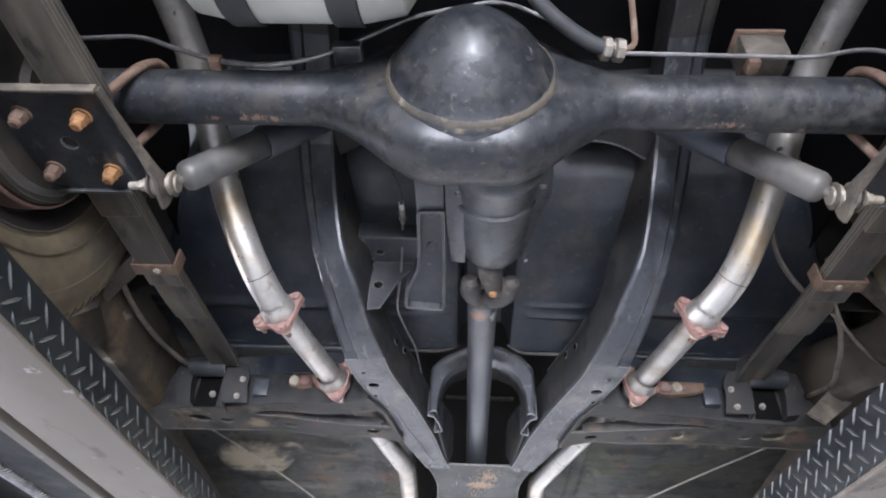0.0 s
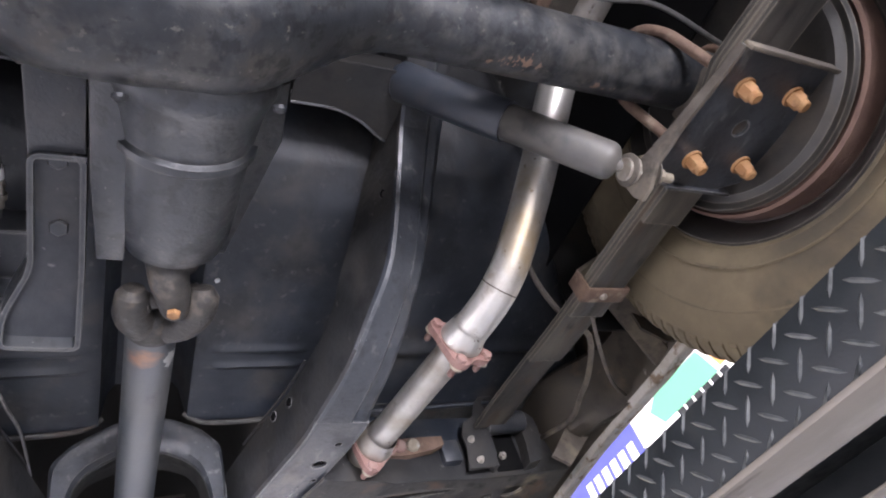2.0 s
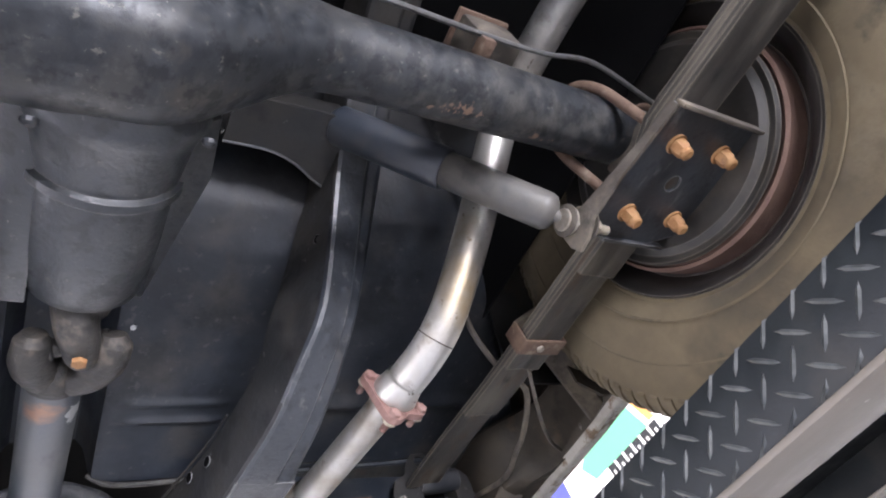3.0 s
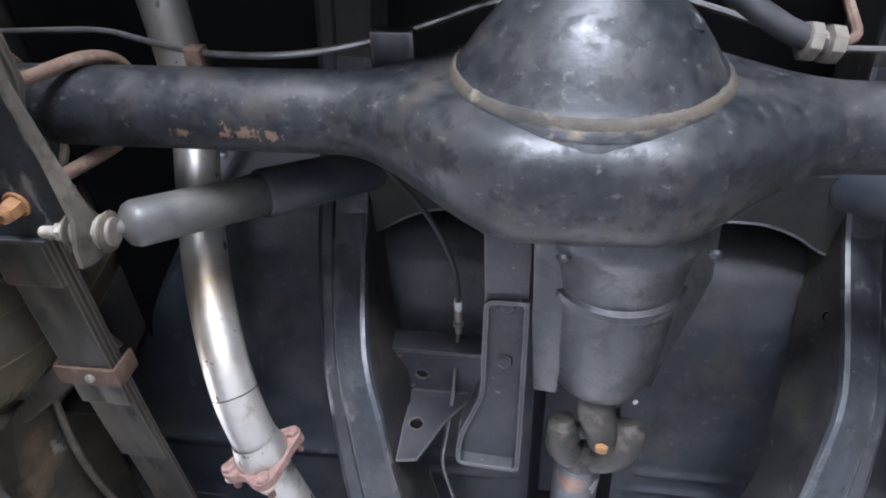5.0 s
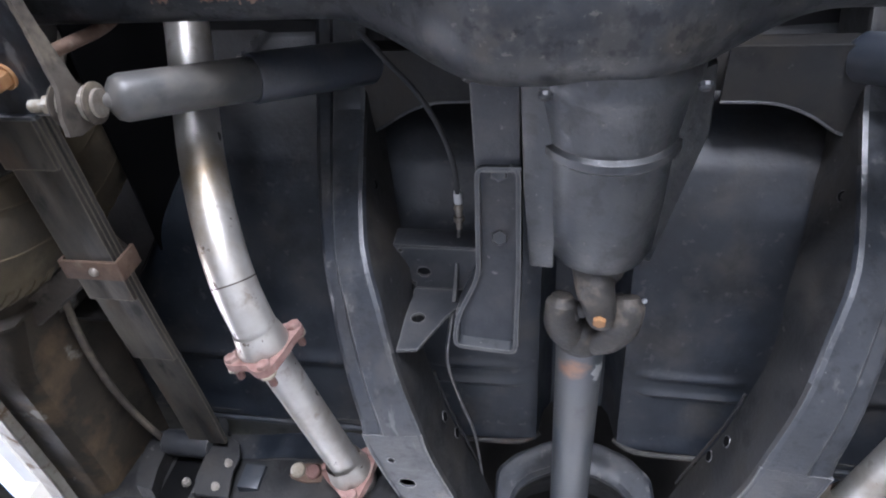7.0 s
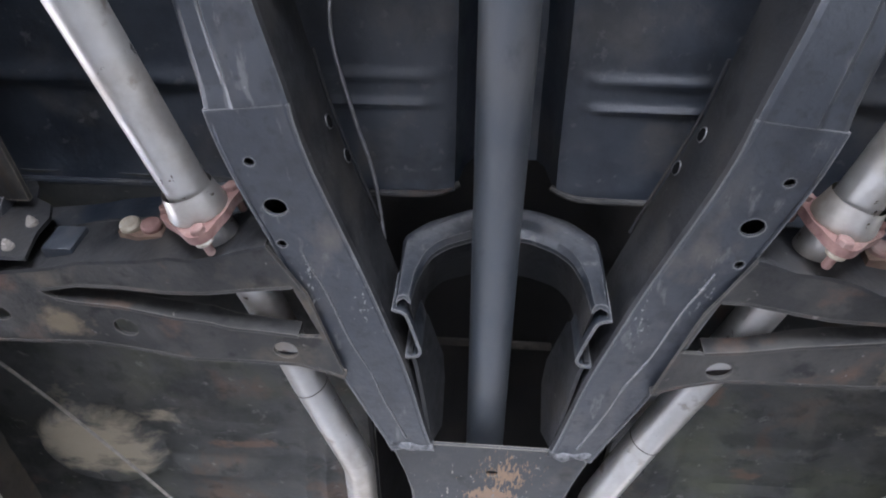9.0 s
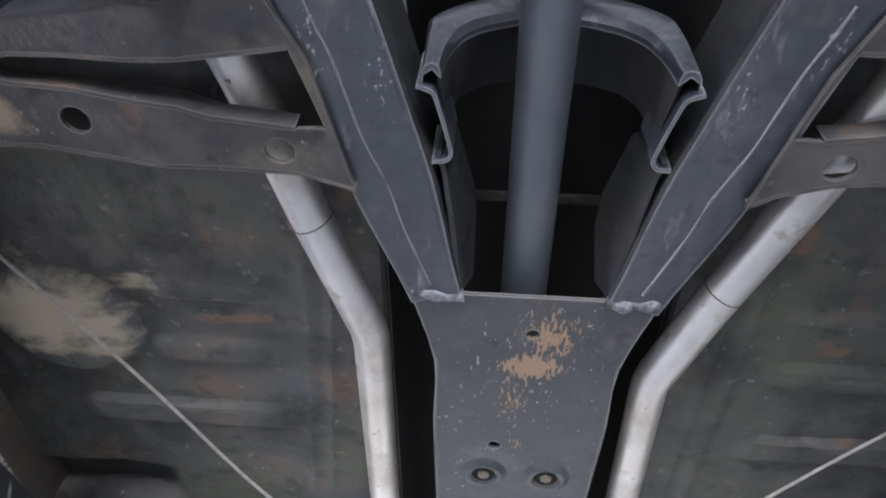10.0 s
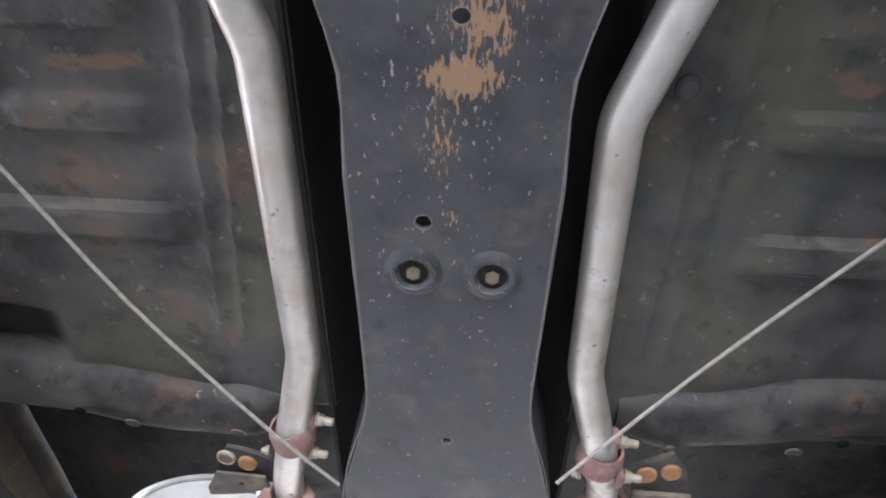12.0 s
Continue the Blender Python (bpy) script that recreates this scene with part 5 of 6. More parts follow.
LEFT = [(0.45, -0.3, 2.03), (0.475, 0.40, 2.13), (0.495, 0.72, 2.24), (0.492, 0.92, 2.245), (0.444, 1.075, 2.085), (0.400, 1.16, 2.003), (0.377, 1.245, 1.985), (0.318, 1.515, 1.99), (0.285, 1.645, 2.012), (0.2415, 1.787, 2.008), (0.187, 1.942, 2.004), (0.1885, 2.322, 2.004), (0.213, 2.43, 2.0), (0.239, 2.56, 1.994), (0.245, 2.78, 1.99)]
RIGHT = [(0.45, -0.3, 2.03), (0.475, 0.40, 2.13), (0.495, 0.72, 2.24), (0.492, 0.92, 2.245), (0.444, 1.075, 2.095), (0.409, 1.16, 2.018), (0.376, 1.25, 2.0), (0.322, 1.50, 1.995), (0.292, 1.645, 2.012), (0.2045, 1.858, 2.004), (0.157, 1.998, 2.004), (0.169, 2.322, 2.004), (0.2005, 2.43, 2.0), (0.223, 2.525, 1.994), (0.23, 2.78, 1.99)]


def clamp(s, at, along, angles, flared=True, label="rusty red-brown exhaust flange clamp with three bolts"):
    """Three-bolt collar across the pipe, with bolts that point along it."""
    c = thing("exhaust_clamp", label, "clamp", "exhaust clamps")
    at, d = Vector(at), Vector(along).normalized()
    w = Vector((1, 0, 0))
    w = (w - d * w.dot(d)).normalized()
    n = d.cross(w)
    m = Matrix((w, n, d)).transposed().to_4x4()
    m.translation = at
    angles = [math.radians(a if s < 0 else 180 - a) for a in angles]

    def reach(a):
        near = min(abs((a - b + math.pi) % (2 * math.pi) - math.pi) for b in angles)
        return 0.0325 + 0.0165 * math.exp(-(near / 0.46) ** 2) + 0.001 * math.sin(a * 5)

    outline = [(reach(a) * math.cos(a), reach(a) * math.sin(a)) for a in (2 * math.pi * k / 54 for k in range(54))]
    bm = sheet(outline, [circle2(0, 0, 0.0238, 20)], 0.010, lambda u, v, q: m @ Vector((u, v, q - 0.005)))
    part("flange", bm, CLAMP, c)
    if flared:
        part("flare", lathe([(-0.034, 0.0262), (-0.022, 0.0285), (-0.010, 0.0312), (-0.0055, 0.0305), (-0.005, 0.026)], d, at, 28, False), PIPE, c, "flared silvery pipe end")
    for a in angles:
        q = at + (w * math.cos(a) + n * math.sin(a)) * 0.0405
        bolt = part("bolt", hex_bolt(q + d * 0.005, d, 0.0165, 0.006, 0.014, 0.0048), CLAMP, c, "rusty stud")
        part("nut", lathe([(0.0, 0.0095), (0.001, 0.0098), (0.003, 0.0098), (0.004, 0.009)], d, q + d * 0.0052, 16), PALE_NUT, bolt, "pale zinc washer")
        part("bolt_head", hex_bolt(q - d * 0.005, -d, 0.0165, 0.006), CLAMP, c)
    return c


def saddle_clamp(at, along, s):
    """Strap and saddle round a pipe joint, with two studs that stick out to one side."""
    c = thing("saddle_clamp", "rusty red-brown saddle clamp with two studs round the exhaust joint", "clamp", "saddle clamps")
    d = Vector(along).normalized()
    tilt = (d + Vector((0.42, 0.1, 0.0))).normalized() if s < 0 else (d + Vector((-0.35, 0.1, 0.0))).normalized()
    part("strap", lathe([(-0.017, 0.0255), (-0.018, 0.029), (-0.011, 0.0318), (0.011, 0.0318), (0.018, 0.029), (0.017, 0.0255)], tilt, at, 30, False), CLAMP, c)
    part("pipe_end", lathe([(-0.035, 0.0224), (-0.02, 0.0242), (0.012, 0.0246), (0.014, 0.022)], d, at, 28, False), PIPE, c, "flared silvery pipe end")
    for k in (-1, 1):
        q = at + d * (0.026 * k + 0.004) + Vector((0.03, 0, -0.006 * k))
        ear = part("ear", box((q.x - 0.014, q.y - 0.012, q.z - 0.012), (q.x - 0.001, q.y + 0.012, q.z + 0.014), 0.004), CLAMP, c)
        part("nut", hex_bolt(q, (1, 0.06, -0.08), 0.016, 0.008, 0.014, 0.0055, 0.0095), PALE_NUT, ear, "pale zinc nut and stud")
    part("back_nut", hex_bolt(at + d * 0.03 + Vector((-0.03, 0, -0.008)), (-1, 0.06, -0.08), 0.013, 0.006, 0.006, 0.004), PALE_NUT, c, "pale zinc nut")


for s, pts in ((-1, LEFT), (1, RIGHT)):
    exhaust(s, pts, 0.0257, "silvery aluminised exhaust pipe with bends beside the frame")
    a, b = Vector(mirror_x(pts[6], s)), Vector(mirror_x(pts[7], s))
    d = (b - a).normalized()
    clamp(s, a + d * 0.008, d + Vector((0, 0, -0.1)), (150, 66, 314))
    clamp(s, a + d * ((b - a).length + 0.004), d, (190, 70, 312))
    a, b = Vector(mirror_x(pts[-3], s)), Vector(mirror_x(pts[-2], s))
    d = (b - a).normalized()
    saddle_clamp(a + d * 0.036, d, s)
    clamp(s, b + d * 0.035, (0, 1, 0), (20, 140, 260), False)
    mount = thing("exhaust_mount", "rusty bracket plate with two round bushings", "bracket", "exhaust mounts")
    if s < 0:
        outline, eyes = [(-0.268, 2.60), (-0.264, 2.535), (-0.303, 2.519), (-0.328, 2.515), (-0.346, 2.543), (-0.36, 2.60)], ((-0.332, 2.536, LEAF_CLIP, PALE_NUT), (-0.301, 2.546, BOLT, BOLT))
    else:
        outline, eyes = [(0.253, 2.499), (0.31, 2.459), (0.333, 2.488), (0.346, 2.53), (0.27, 2.555)], ((0.281, 2.504, BOLT, BOLT), (0.313, 2.495, BOLT, BOLT))
    part("plate", sheet(outline, [], 0.006, lambda u, v, w: (u, v, 2.003 + w)), XMEMBER, mount)
    if s < 0:
        part("lower_plate", sheet([(-0.27, 2.60), (-0.275, 2.565), (-0.35, 2.562), (-0.37, 2.60), (-0.37, 2.66), (-0.28, 2.66)], [circle2(-0.315, 2.585, 0.005, 12)], 0.004, lambda u, v, w: (u, v, 1.993 + w)), DUSTY, mount, "dusty lower plate with a small hole")
    else:
        part("lower_plate", box((0.265, 2.535, 1.992), (0.35, 2.62, 2.0), 0.002), DUSTY, mount, "dusty lower plate")
    for x, y, face, ring in eyes:
        part("bushing", lathe([(0, 0.0145), (0.004, 0.014), (0.0055, 0.0115), (0.0045, 0.0105)], (0, 0, -1), (x, y, 2.003), 24, False), ring, mount, "round bushing rim")
        part("bushing_core", lathe([(0, 0.0108), (0.0045, 0.0106), (0.005, 0.006)], (0, 0, -1), (x, y, 2.003), 20), face, mount, "rusted bushing centre")

muffler = thing("muffler", "pale silvery oval muffler with a rolled end rim", "muffler")
oval = Matrix.Translation((-0.388, 2.612, 1.975)) @ Matrix.Rotation(radians(-8), 4, "Z") @ Matrix.Diagonal((1.85, 1, 0.8, 1))
part("shell", turned(lathe([(0.008, 0.03), (0.006, 0.05), (0.012, 0.0575), (0.02, 0.0585), (0.25, 0.06), (0.26, 0.05)], (0, 1, 0), (0, 0, 0), 48), oval), MUFFLER_SKIN, muffler)
part("end_rim", turned(lathe([(0.016, 0.059), (0.009, 0.0625), (0.003, 0.062), (0.0, 0.0585), (0.003, 0.055), (0.008, 0.0545)], (0, 1, 0), (0, 0, 0), 48, False), oval), MUFFLER_SKIN, muffler, "bright rolled rim")

# ---- behind the axle ----
tank = thing("rear_tank", "whitened metal tank with dark straps behind the axle", "tank")
part("shell", turned(lathe([(-0.155, 0.03), (-0.15, 0.07), (-0.135, 0.09), (-0.08, 0.1), (0.08, 0.1), (0.135, 0.09), (0.15, 0.07), (0.155, 0.03)], (1, 0, 0), (0, 0, 0), 40), Matrix.Translation((-0.262, 0.655, 2.16)) @ Matrix.Diagonal((1, 1.15, 0.92, 1))), MUFFLER, tank)
for x in (-0.335, -0.20):
    part("strap", turned(lathe([(-0.02, 0.1025), (-0.018, 0.104), (0.018, 0.104), (0.02, 0.1025)], (1, 0, 0), (0, 0, 0), 40, False), Matrix.Translation((x, 0.655, 2.16)) @ Matrix.Diagonal((1, 1.15, 0.92, 1))), RUBBER, tank, "dark strap")

lines = thing("brake_line", "thin steel brake line clipped along the axle", "brake line")
part("pipe", tube(bent([(-0.66, 0.818, 2.165), (-0.63, 0.818, 2.171), (-0.528, 0.818, 2.180), (-0.470, 0.818, 2.150), (-0.395, 0.818, 2.118), (-0.322, 0.815, 2.105), (-0.262, 0.812, 2.118), (-0.20, 0.806, 2.155), (-0.13, 0.79, 2.19), (0.0, 0.78, 2.22), (0.1, 0.80, 2.18), (0.155, 0.812, 2.142)], 0.03), 0.0034, 8, smooth_path=False), LINE, lines)
part("pipe", tube([(0.155, 0.812, 2.140), (0.25, 0.812, 2.138), (0.34, 0.812, 2.136), (0.42, 0.808, 2.130), (0.50, 0.80, 2.135), (0.60, 0.815, 2.11)], 0.0032, 8, 0.01), LINE, lines)
for x, y, z in ((-0.400, 0.822, 2.122), (0.345, 0.822, 2.135)):
    part("clip", box((x - 0.008, y - 0.010, z - 0.012), (x + 0.008, y + 0.012, z + 0.006), 0.001), LEAF_CLIP, lines, "rusty line clip")
part("clip", box((-0.235, 0.80, 2.130), (-0.195, 0.835, 2.147), 0.002), FRAME, lines, "black line bracket")
hose = thing("brake_hose", "black rubber brake hose with bright fittings above the differential", "hose")
part("hose", tube([(0.155, 0.81, 2.142), (0.12, 0.795, 2.14), (0.07, 0.765, 2.15), (0.035, 0.735, 2.165), (0.01, 0.70, 2.2), (0.0, 0.60, 2.3)], 0.0105, 14), RUBBER, hose)
part("fitting", join(lathe([(0, 0.013), (0.002, 0.0165), (0.012, 0.0165), (0.014, 0.011), (0.018, 0.011), (0.020, 0.0165), (0.031, 0.0165), (0.033, 0.010)], (1, 0.15, 0.05), (0.137, 0.806, 2.142), 8)), NUT, hose, "bright metal fitting")
part("fitting", join(lathe([(0, 0.013), (0.002, 0.0165), (0.014, 0.0165), (0.016, 0.011), (0.022, 0.015), (0.034, 0.015)], (-0.5, -0.7, 0.4), (0.037, 0.736, 2.165), 6)), NUT, hose, "bright metal fitting")
part("hard_line", tube(bent([(0.166, 0.81, 2.142), (0.185, 0.805, 2.148), (0.183, 0.78, 2.20), (0.18, 0.76, 2.24)], 0.012), 0.0045, 8, smooth_path=False), LEAF_CLIP, hose)

stop = thing("bump_stop", "dusty brown bump stop block above the axle tube", "bump stop")
part("block", turned(box((-0.032, -0.02, 0.0), (0.032, 0.022, 0.05), 0.006), Matrix.Translation((0.366, 0.828, 2.137))), DUSTY, stop)
part("cap", turned(box((-0.035, -0.023, 0.05), (0.035, 0.025, 0.056), 0.002), Matrix.Translation((0.366, 0.828, 2.137))), LEAF_CLIP, stop, "rusty cap plate")

vent = thing("breather_cable", "thin grey cable with a white tag and threaded end", "cable")
part("sheath", tube([(-0.27, 0.955, 2.20), (-0.238, 0.988, 2.19), (-0.207, 1.012, 2.172), (-0.184, 1.042, 2.16), (-0.169, 1.077, 2.153), (-0.163, 1.112, 2.152), (-0.163, 1.16, 2.156)], 0.0033, 10, 0.01), RUBBER, vent)
part("tag", lathe([(0, 0.0052), (0.016, 0.0052)], (0, 0.9, 0.05), (-0.163, 1.140, 2.1555), 12), WHITE, vent, "white paper tag")
part("threaded_end", lathe([(0, 0.0045), (0.006, 0.0065), (0.008, 0.005), (0.016, 0.005), (0.017, 0.007), (0.023, 0.007), (0.024, 0.004), (0.034, 0.004)], (0, 0.9, -0.15), (-0.163, 1.158, 2.156), 12), NUT, vent)
part("inner_wire", tube([(-0.163, 1.19, 2.15), (-0.165, 1.25, 2.10), (-0.172, 1.30, 2.075), (-0.178, 1.36, 2.07), (-0.165, 1.45, 2.075), (-0.15, 1.52, 2.075), (-0.14, 1.6, 2.06)], 0.0024, 8, 0.01), LINE, vent)

for s in (-1, 1):
    cable = thing("handbrake_cable", "taut bare steel handbrake cable under the floor pan", "cable", "handbrake cables")
    run = ((-0.76, 1.73, 2.035), (-0.644, 1.882, 2.03), (-0.5, 2.082, 2.01), (-0.388, 2.242, 1.987), (-0.239, 2.419, 1.965), (-0.149, 2.51, 1.955)) if s < 0 else ((0.76, 1.77, 2.035), (0.62, 1.93, 2.03), (0.457, 2.12, 2.018), (0.305, 2.285, 1.99), (0.208, 2.393, 1.965), (0.149, 2.47, 1.955))
    part("wire", tube(run, 0.0024, 8, 0.05), CABLE, cable)
    hose2 = thing("flexible_line", "grey flexible line hanging beside the spring", "hose", "flexible lines")
    if s < 0:
        part("line", tube([(-0.64, 0.95, 2.20), (-0.66, 1.10, 2.10), (-0.69, 1.25, 2.05), (-0.685, 1.40, 2.03), (-0.665, 1.55, 2.04), (-0.63, 1.64, 2.06)], 0.0055, 10), DUSTY, hose2)
    else:
        part("line", tube([(0.49, 1.12, 2.16), (0.523, 1.212, 2.115), (0.57, 1.25, 2.055), (0.622, 1.268, 2.018), (0.661, 1.35, 2.0), (0.680, 1.405, 2.0), (0.706, 1.49, 2.0), (0.70, 1.58, 2.02)], 0.0048, 10), DUSTY, hose2)
        wire = thing("flexible_line", "thin grey wire drooping to the torn sill", "hose", "flexible lines")
        part("line", tube([(0.585, 1.19, 2.05), (0.607, 1.24, 2.0), (0.65, 1.292, 1.995), (0.70, 1.346, 1.998), (0.75, 1.392, 2.0), (0.80, 1.425, 2.0), (0.835, 1.45, 2.005)], 0.0032, 8), DUSTY, wire)
    rocker = thing("rocker_panel", "flaking mud-stained lower body sill", "body sill", "body sills")
    bm = bmesh.new()
    loops = []
    for y in frange(1.22, 3.4, 60):
        t = smooth(1.22, 1.34, y)
        k = 0.006 * noise.noise(Vector((y * 6, s, 0)))
        z0 = (1.955 if s < 0 else 1.984 - 0.02 * min(0.3, max(0.0, y - 1.28))) + (0.04 if s < 0 else 0.006) * (1 - t) + 0.04 * smooth(1.6, 1.85, y) * (s < 0)
        o = 0.075 * smooth(1.62, 1.82, y) + (0.085 * (1 - smooth(1.40, 1.52, y)) if s > 0 else 0.0)
        loops.append([(s * (0.70 + o), y, 2.10), (s * (0.715 + k * 0.5 + o), y, z0 + 0.012), (s * min(0.795, 0.735 + o * 0.75), y, z0), (s * 0.80, y, z0 + 0.004), (s * 0.825, y, z0 + 0.03), (s * 0.83, y, 2.35), (s * 0.82, y, 2.35), (s * 0.815, y, z0 + 0.04), (s * min(0.798, 0.74 + o * 0.75), y, z0 + 0.01), (s * (0.71 + o), y, 2.11)])
    rings(bm, loops)
    part("sill", bm, SILL, rocker)
    bm = bmesh.new()
    loops = []
    for y in frange(1.235, 3.4, 90):
        z0 = (1.955 if s < 0 else 1.984 - 0.02 * min(0.3, max(0.0, y - 1.28))) + (0.04 if s < 0 else 0.006) * (1 - smooth(1.22, 1.34, y)) + 0.04 * smooth(1.6, 1.85, y) * (s < 0)
        k = 0.004 * noise.noise(Vector((y * 14, s, 4)))
        loops.append([(s * 0.790, y, z0 + 0.006), (s * 0.790, y, z0 - 0.010 + k), (s * 0.794, y, z0 - 0.012 + k), (s * 0.826, y, z0 - 0.006 + k), (s * 0.826, y, z0 + 0.006)])
    rings(bm, loops)
    part("seam_strip", bm, SEAM, rocker, "pale flaking seam along the sill")
    strut = thing("body_strut", "grimy pressed strut between floor and sill", "bracket", "body struts")
    bm = bmesh.new()
    a, e = Vector((s * 0.60, 1.175, 2.085)), Vector((s * 0.808, 1.315, 2.0 if s > 0 else 1.965))
    d = (e - a).normalized()
    w = d.cross(Vector((0, 0, 1))).normalized()
    n = w.cross(d)
    rings(bm, [[a + (e - a) * t + w * p + n * q_ for p, q_ in ((-0.02, 0.0), (-0.016, -0.006), (0.016, -0.006), (0.02, 0.0), (0.02, 0.004), (-0.02, 0.004))] for t in (0, 0.3, 0.6, 0.85, 1.0)])
    part("strut", bm, DUSTY, strut)
    if s > 0:
        jack = thing("jacking_plate", "pale dusty bent jacking plate under the sill", "bracket")
        part("plate", sheet([(0.648, 1.945), (0.682, 1.926), (0.764, 1.985), (0.772, 2.01), (0.712, 2.0)], [], 0.007, lambda u, v, w: (u, 1.515 + 0.15 * (u - 0.7) + w, v)), DUSTY, jack)
    cap = thing("sill_end", "rusty brown torn sill end beside the tyre", "body sill", "sill ends")
    part("cap", sheet([(0.70, 1.985), (0.75, 1.965), (0.80, 1.975), (0.815, 2.03), (0.80, 2.12), (0.71, 2.12)], [circle2(0.745, 2.01, 0.012, 14)], 0.004, lambda u, v, w_: (s * u, 1.235 + 0.18 * (u - 0.7) + w_, v + (0.02 if s > 0 else -0.01))), SILL, cap)
    arch = thing("wheel_house", "dark grimy inner wheel arch panel", "wheel arch", "wheel arches")
    bm = bmesh.new()
    loops = []
    for k in range(25):
        a = math.pi * (k / 24)
        r = 0.41
        loops.append([(s * x, AY + 0.02 - r * math.cos(a), 2.05 + r * 0.95 * math.sin(a)) for x in (0.64, 0.70, 0.78, 0.86)] + [(s * x, AY + 0.02 - (r + 0.004) * math.cos(a), 2.05 + (r + 0.004) * 0.95 * math.sin(a)) for x in (0.86, 0.78, 0.70, 0.64)])
    rings(bm, loops)
    part("liner", bm, GRIME, arch)
    # Added black sheet: keeps the tyre top dark where light should not reach.
    outline = [(AY + 0.02 - 0.41 * math.cos(a), 2.19 + 0.27 * math.sin(a)) for a in frange(0, math.pi, 25)]
    part("inner_wall", sheet(outline, [], 0.004, lambda u, v, w_: (s * (0.637 - w_), u, v)), DEEP_SHADE, arch, "black sheet added over the tyre top in place of shade")
    quarter = thing("quarter_panel", "dark body side panel behind the wheel", "body panel", "body panels")
    part("skin", box((s * 0.862 - 0.004, -1.0, 2.06), (s * 0.862 + 0.004, 0.46, 2.6), 0.003), SILL, quarter)

# Out of view; added to keep the door's daylight off the boot floor.
tail = thing("unseen_rear_valance", "unseen rear body valance added to shade the boot floor", "body panel")
part("skin", box((-0.855, -1.03, 2.03), (0.855, -1.0, 2.6), 0.004), SILL, tail)

# ---- lift runways ----
CAR_LEANS = False


def runway(s):
    r = thing("lift_runway", "dark tread-plate runway of a car lift with a pale bottom flange", "lift runway", "lift runways")
    X0, X1, Z0, Z1 = 0.503, 1.06, 1.690, DECK - (0.026 if s < 0 else 0)

    def bx(x0, x1, z0, z1, bevel=0.001, y0=-2.2, y1=4.2):
        return box((min(s * x0, s * x1), y0, z0), (max(s * x0, s * x1), y1, z1), bevel)

    part("inner_web", bx(X0, X0 + 0.005, Z0 + 0.003, Z1), PLATE, r)
    part("deck", bx(X0 + 0.0051, X1, Z1 - 0.006, Z1), PLATE, r)
    part("outer_web", bx(X1 - 0.005, X1, Z0, Z1 - 0.0061), PLATE, r)
    part("bottom_flange", bx(X0 - 0.002, X0 + 0.113, Z0 - 0.004, Z0 + 0.0028), FLANGE, r, "pale painted bottom flange")
    if s < 0:
        part("inner_lip", bx(X0 + 0.140, X0 + 0.158, Z0 - 0.002, Z0 + 0.04), FLANGE, r, "pale edge of the inner channel")
    part("channel_web", bx(X0 + 0.1585, X0 + 0.163, Z0 + 0.01, Z1 - 0.0061), PLATE, r)
    part("inner_flange", bx(X1 - 0.125, X1 - 0.0051, Z0, Z0 + 0.005), FLANGE, r, "pale painted bottom flange")
    verts, faces = [], []
    p = 0.0262
    h = p / math.sqrt(2)
    L, W, H = 0.0165, 0.0024, 0.0015
    for i in range(-2, 150):
        for j in range(8):
            y = 0.1 + i * h
            z = Z0 + 0.004 + j * h
            if (i + j) % 2 or z > Z1 - 0.004:
                continue
            k = 1 if ((i + j) // 2 + (i - j) // 2) % 2 else -1
            a = Vector((0, 0.7071, 0.7071 * k))
            b = Vector((0, -0.7071 * k, 0.7071))
            c = Vector((s * X0, y, z))
            up = Vector((-s * H, 0, 0))
            n = len(verts)
            ring = [c + a * L, c + a * L * 0.5 + b * W, c - a * L * 0.5 + b * W, c - a * L, c - a * L * 0.5 - b * W, c + a * L * 0.5 - b * W]
            ring = [Vector((q.x, q.y, min(max(q.z, Z0 + 0.004), Z1 - 0.001))) for q in ring]
            verts += ring + [c + a * L * 0.55 + up, c - a * L * 0.55 + up]
            faces += [(n, n + 1, n + 6), (n + 1, n + 2, n + 7, n + 6), (n + 2, n + 3, n + 7), (n + 3, n + 4, n + 7), (n + 4, n + 5, n + 6, n + 7), (n + 5, n, n + 6)]
    me = bpy.data.meshes.new("tread_pattern")
    me.from_pydata([tuple(v) for v in verts], [], faces)
    me.materials.append(TREAD)
    ob = new("tread_pattern", me)
    ob.parent = r
    tagged(ob, "raised rubbed lozenges of the tread plate", "", "", "stuff")
    return r


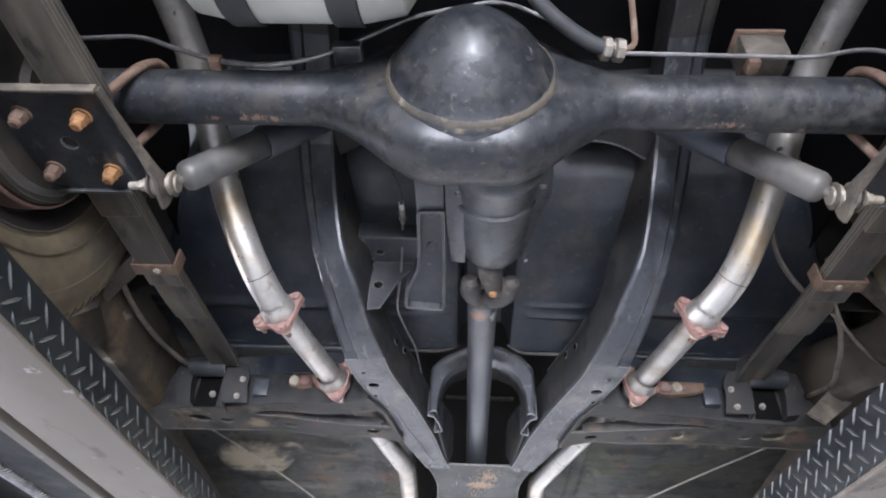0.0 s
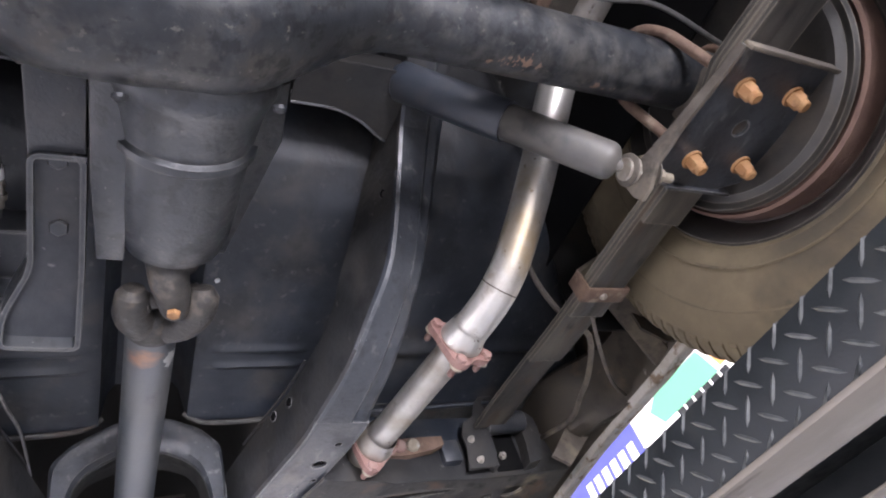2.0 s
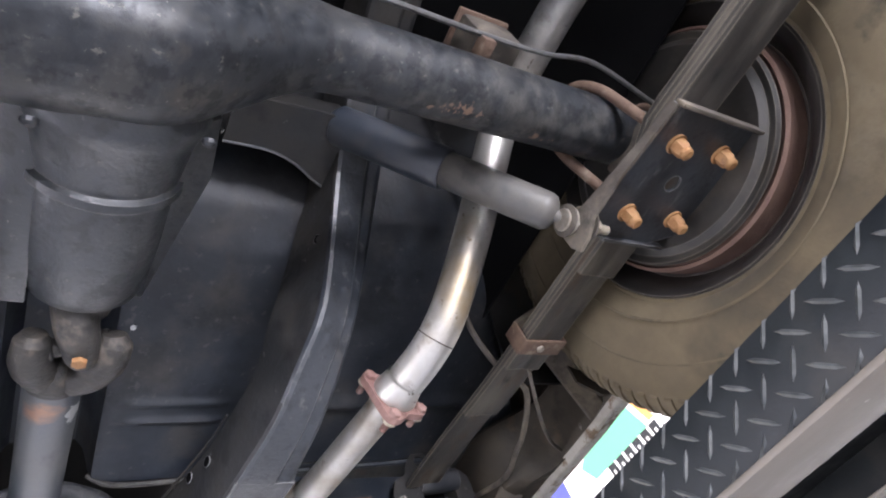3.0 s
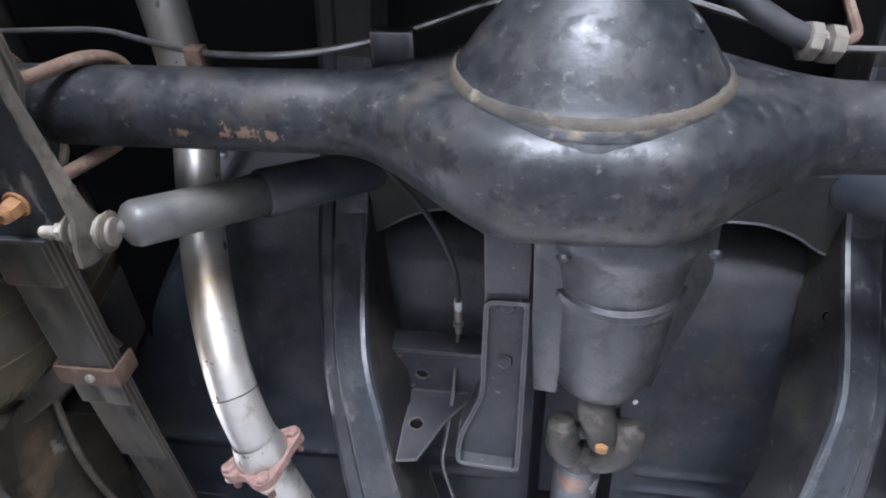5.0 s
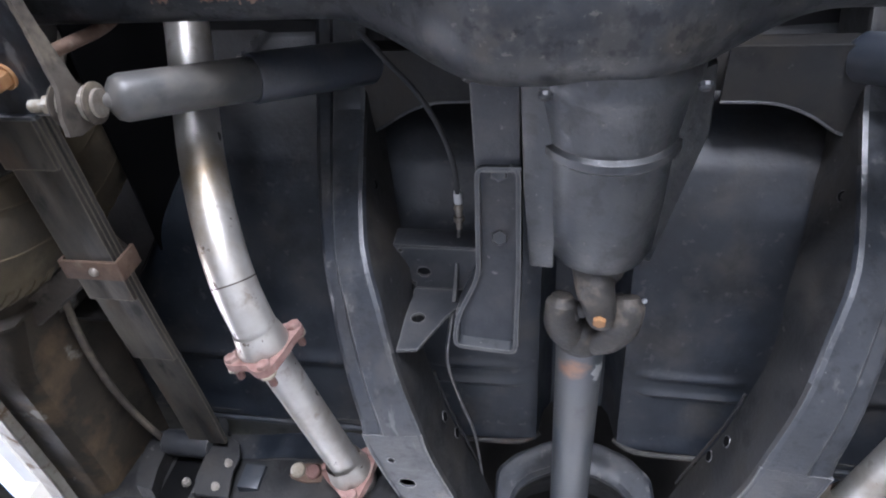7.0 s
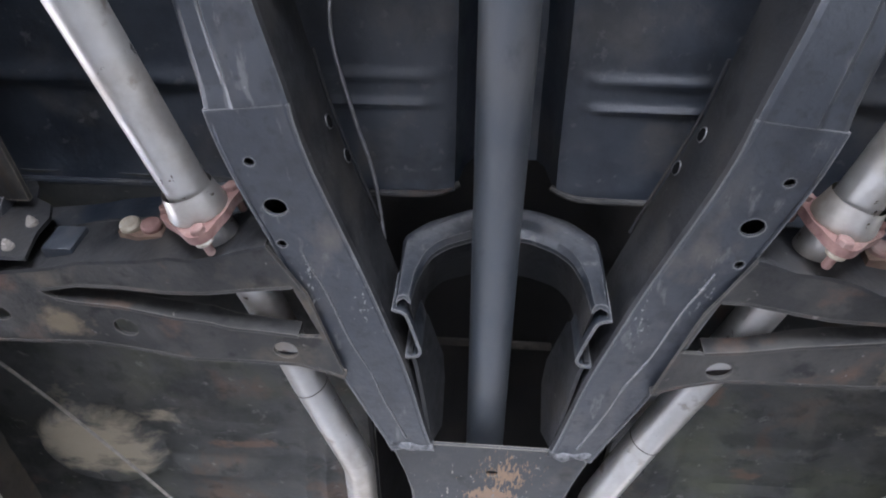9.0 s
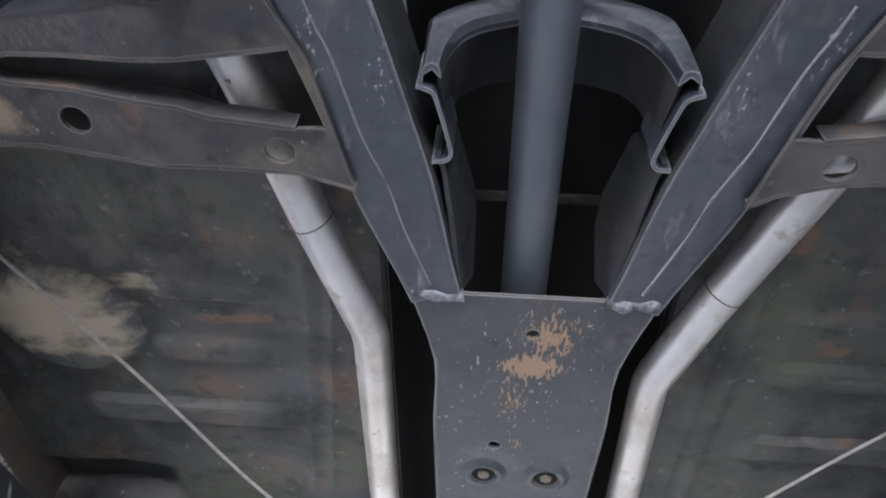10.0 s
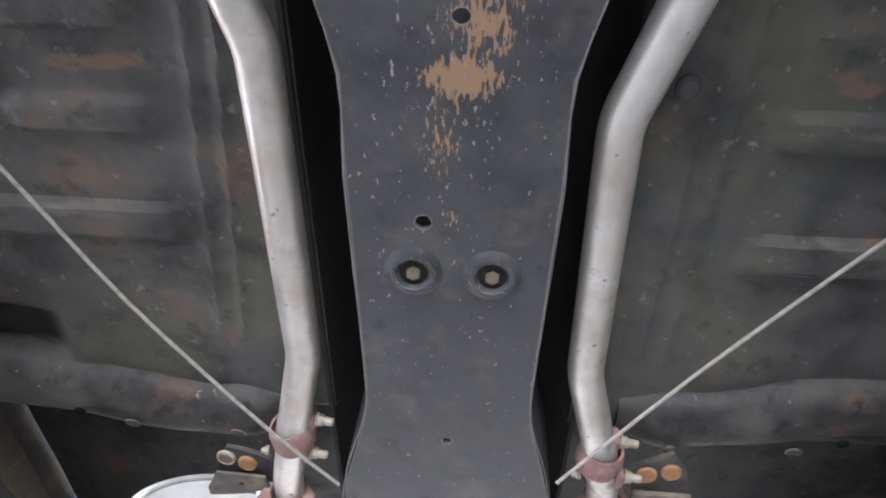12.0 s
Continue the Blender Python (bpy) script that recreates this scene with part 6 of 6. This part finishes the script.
for s in (-1, 1):
    runway(s)
rope = thing("wire_rope", "grey twisted steel lifting cable under the runway", "cable")
bm = bmesh.new()
for strand in range(6):
    add_tube(bm, [Vector((-0.712 + 0.0052 * math.cos(strand * math.pi / 3 + y * 120), y, 1.672 + 0.0052 * math.sin(strand * math.pi / 3 + y * 120))) for y in frange(-0.4, 3.2, 420)], 0.0031, 6)
part("rope", bm, ROPE, rope)
for y in (-0.35, 0.2, 1.9, 3.1):
    part("guide", box((-0.720, y - 0.012, 1.662), (-0.704, y + 0.012, DECK - 0.0345), 0.001), PLATE, rope, "dark guide bracket")

sign = thing("wall_sign", "lit white sign with teal, orange and blue panels on the wall", "sign")
LIT_WHITE, LIT_TEAL, LIT_BLUE, LIT_ORANGE = glow("lit white panel", (0.8, 0.79, 0.76), 0.09), glow("lit teal panel", (0.14, 0.46, 0.27), 0.07), glow("lit blue panel", (0.10, 0.11, 0.42), 0.06), glow("lit orange panel", (0.75, 0.36, 0.12), 0.06)
LIT_RED = glow("lit red line", (0.6, 0.06, 0.07), 0.06)
part("panel", box((4.37, 3.3, 3.2), (4.44, 6.9, 4.3), 0.01), LIT_WHITE, sign)
part("teal_panel", sheet([(3.70, 3.54), (3.78, 3.80), (4.40, 3.80), (4.56, 3.70), (4.46, 3.54)], [], 0.006, lambda u, v, w: (4.369 - w, u, v)), LIT_TEAL, sign)
part("orange_bar", sheet([(3.58, 3.56), (3.70, 3.88), (3.75, 3.88), (3.65, 3.56)], [], 0.005, lambda u, v, w: (4.366 - w, u, v)), LIT_ORANGE, sign)
part("red_bar", box((4.362, 4.80, 3.34), (4.368, 5.9, 3.39), 0.002), LIT_RED, sign)
for k in range(6):
    part("dark_bar", sheet([(3.585 + k * 0.118, 3.40), (3.60 + k * 0.118, 3.535), (3.685 + k * 0.118, 3.535), (3.67 + k * 0.118, 3.40)], [[(3.62 + k * 0.118, 3.43), (3.626 + k * 0.118, 3.48), (3.655 + k * 0.118, 3.48), (3.65 + k * 0.118, 3.43)]], 0.004, lambda u, v, w: (4.36 - w, u, v)), RUBBER, sign)
part("blue_panel", box((4.362, 4.84, 3.40), (4.369, 6.45, 3.83), 0.002), LIT_BLUE, sign)
for k in range(6):
    part("white_bar", box((4.355, 4.93 + k * 0.155, 3.46), (4.361, 5.03 + k * 0.155, 3.64), 0.002), LIT_WHITE, sign)
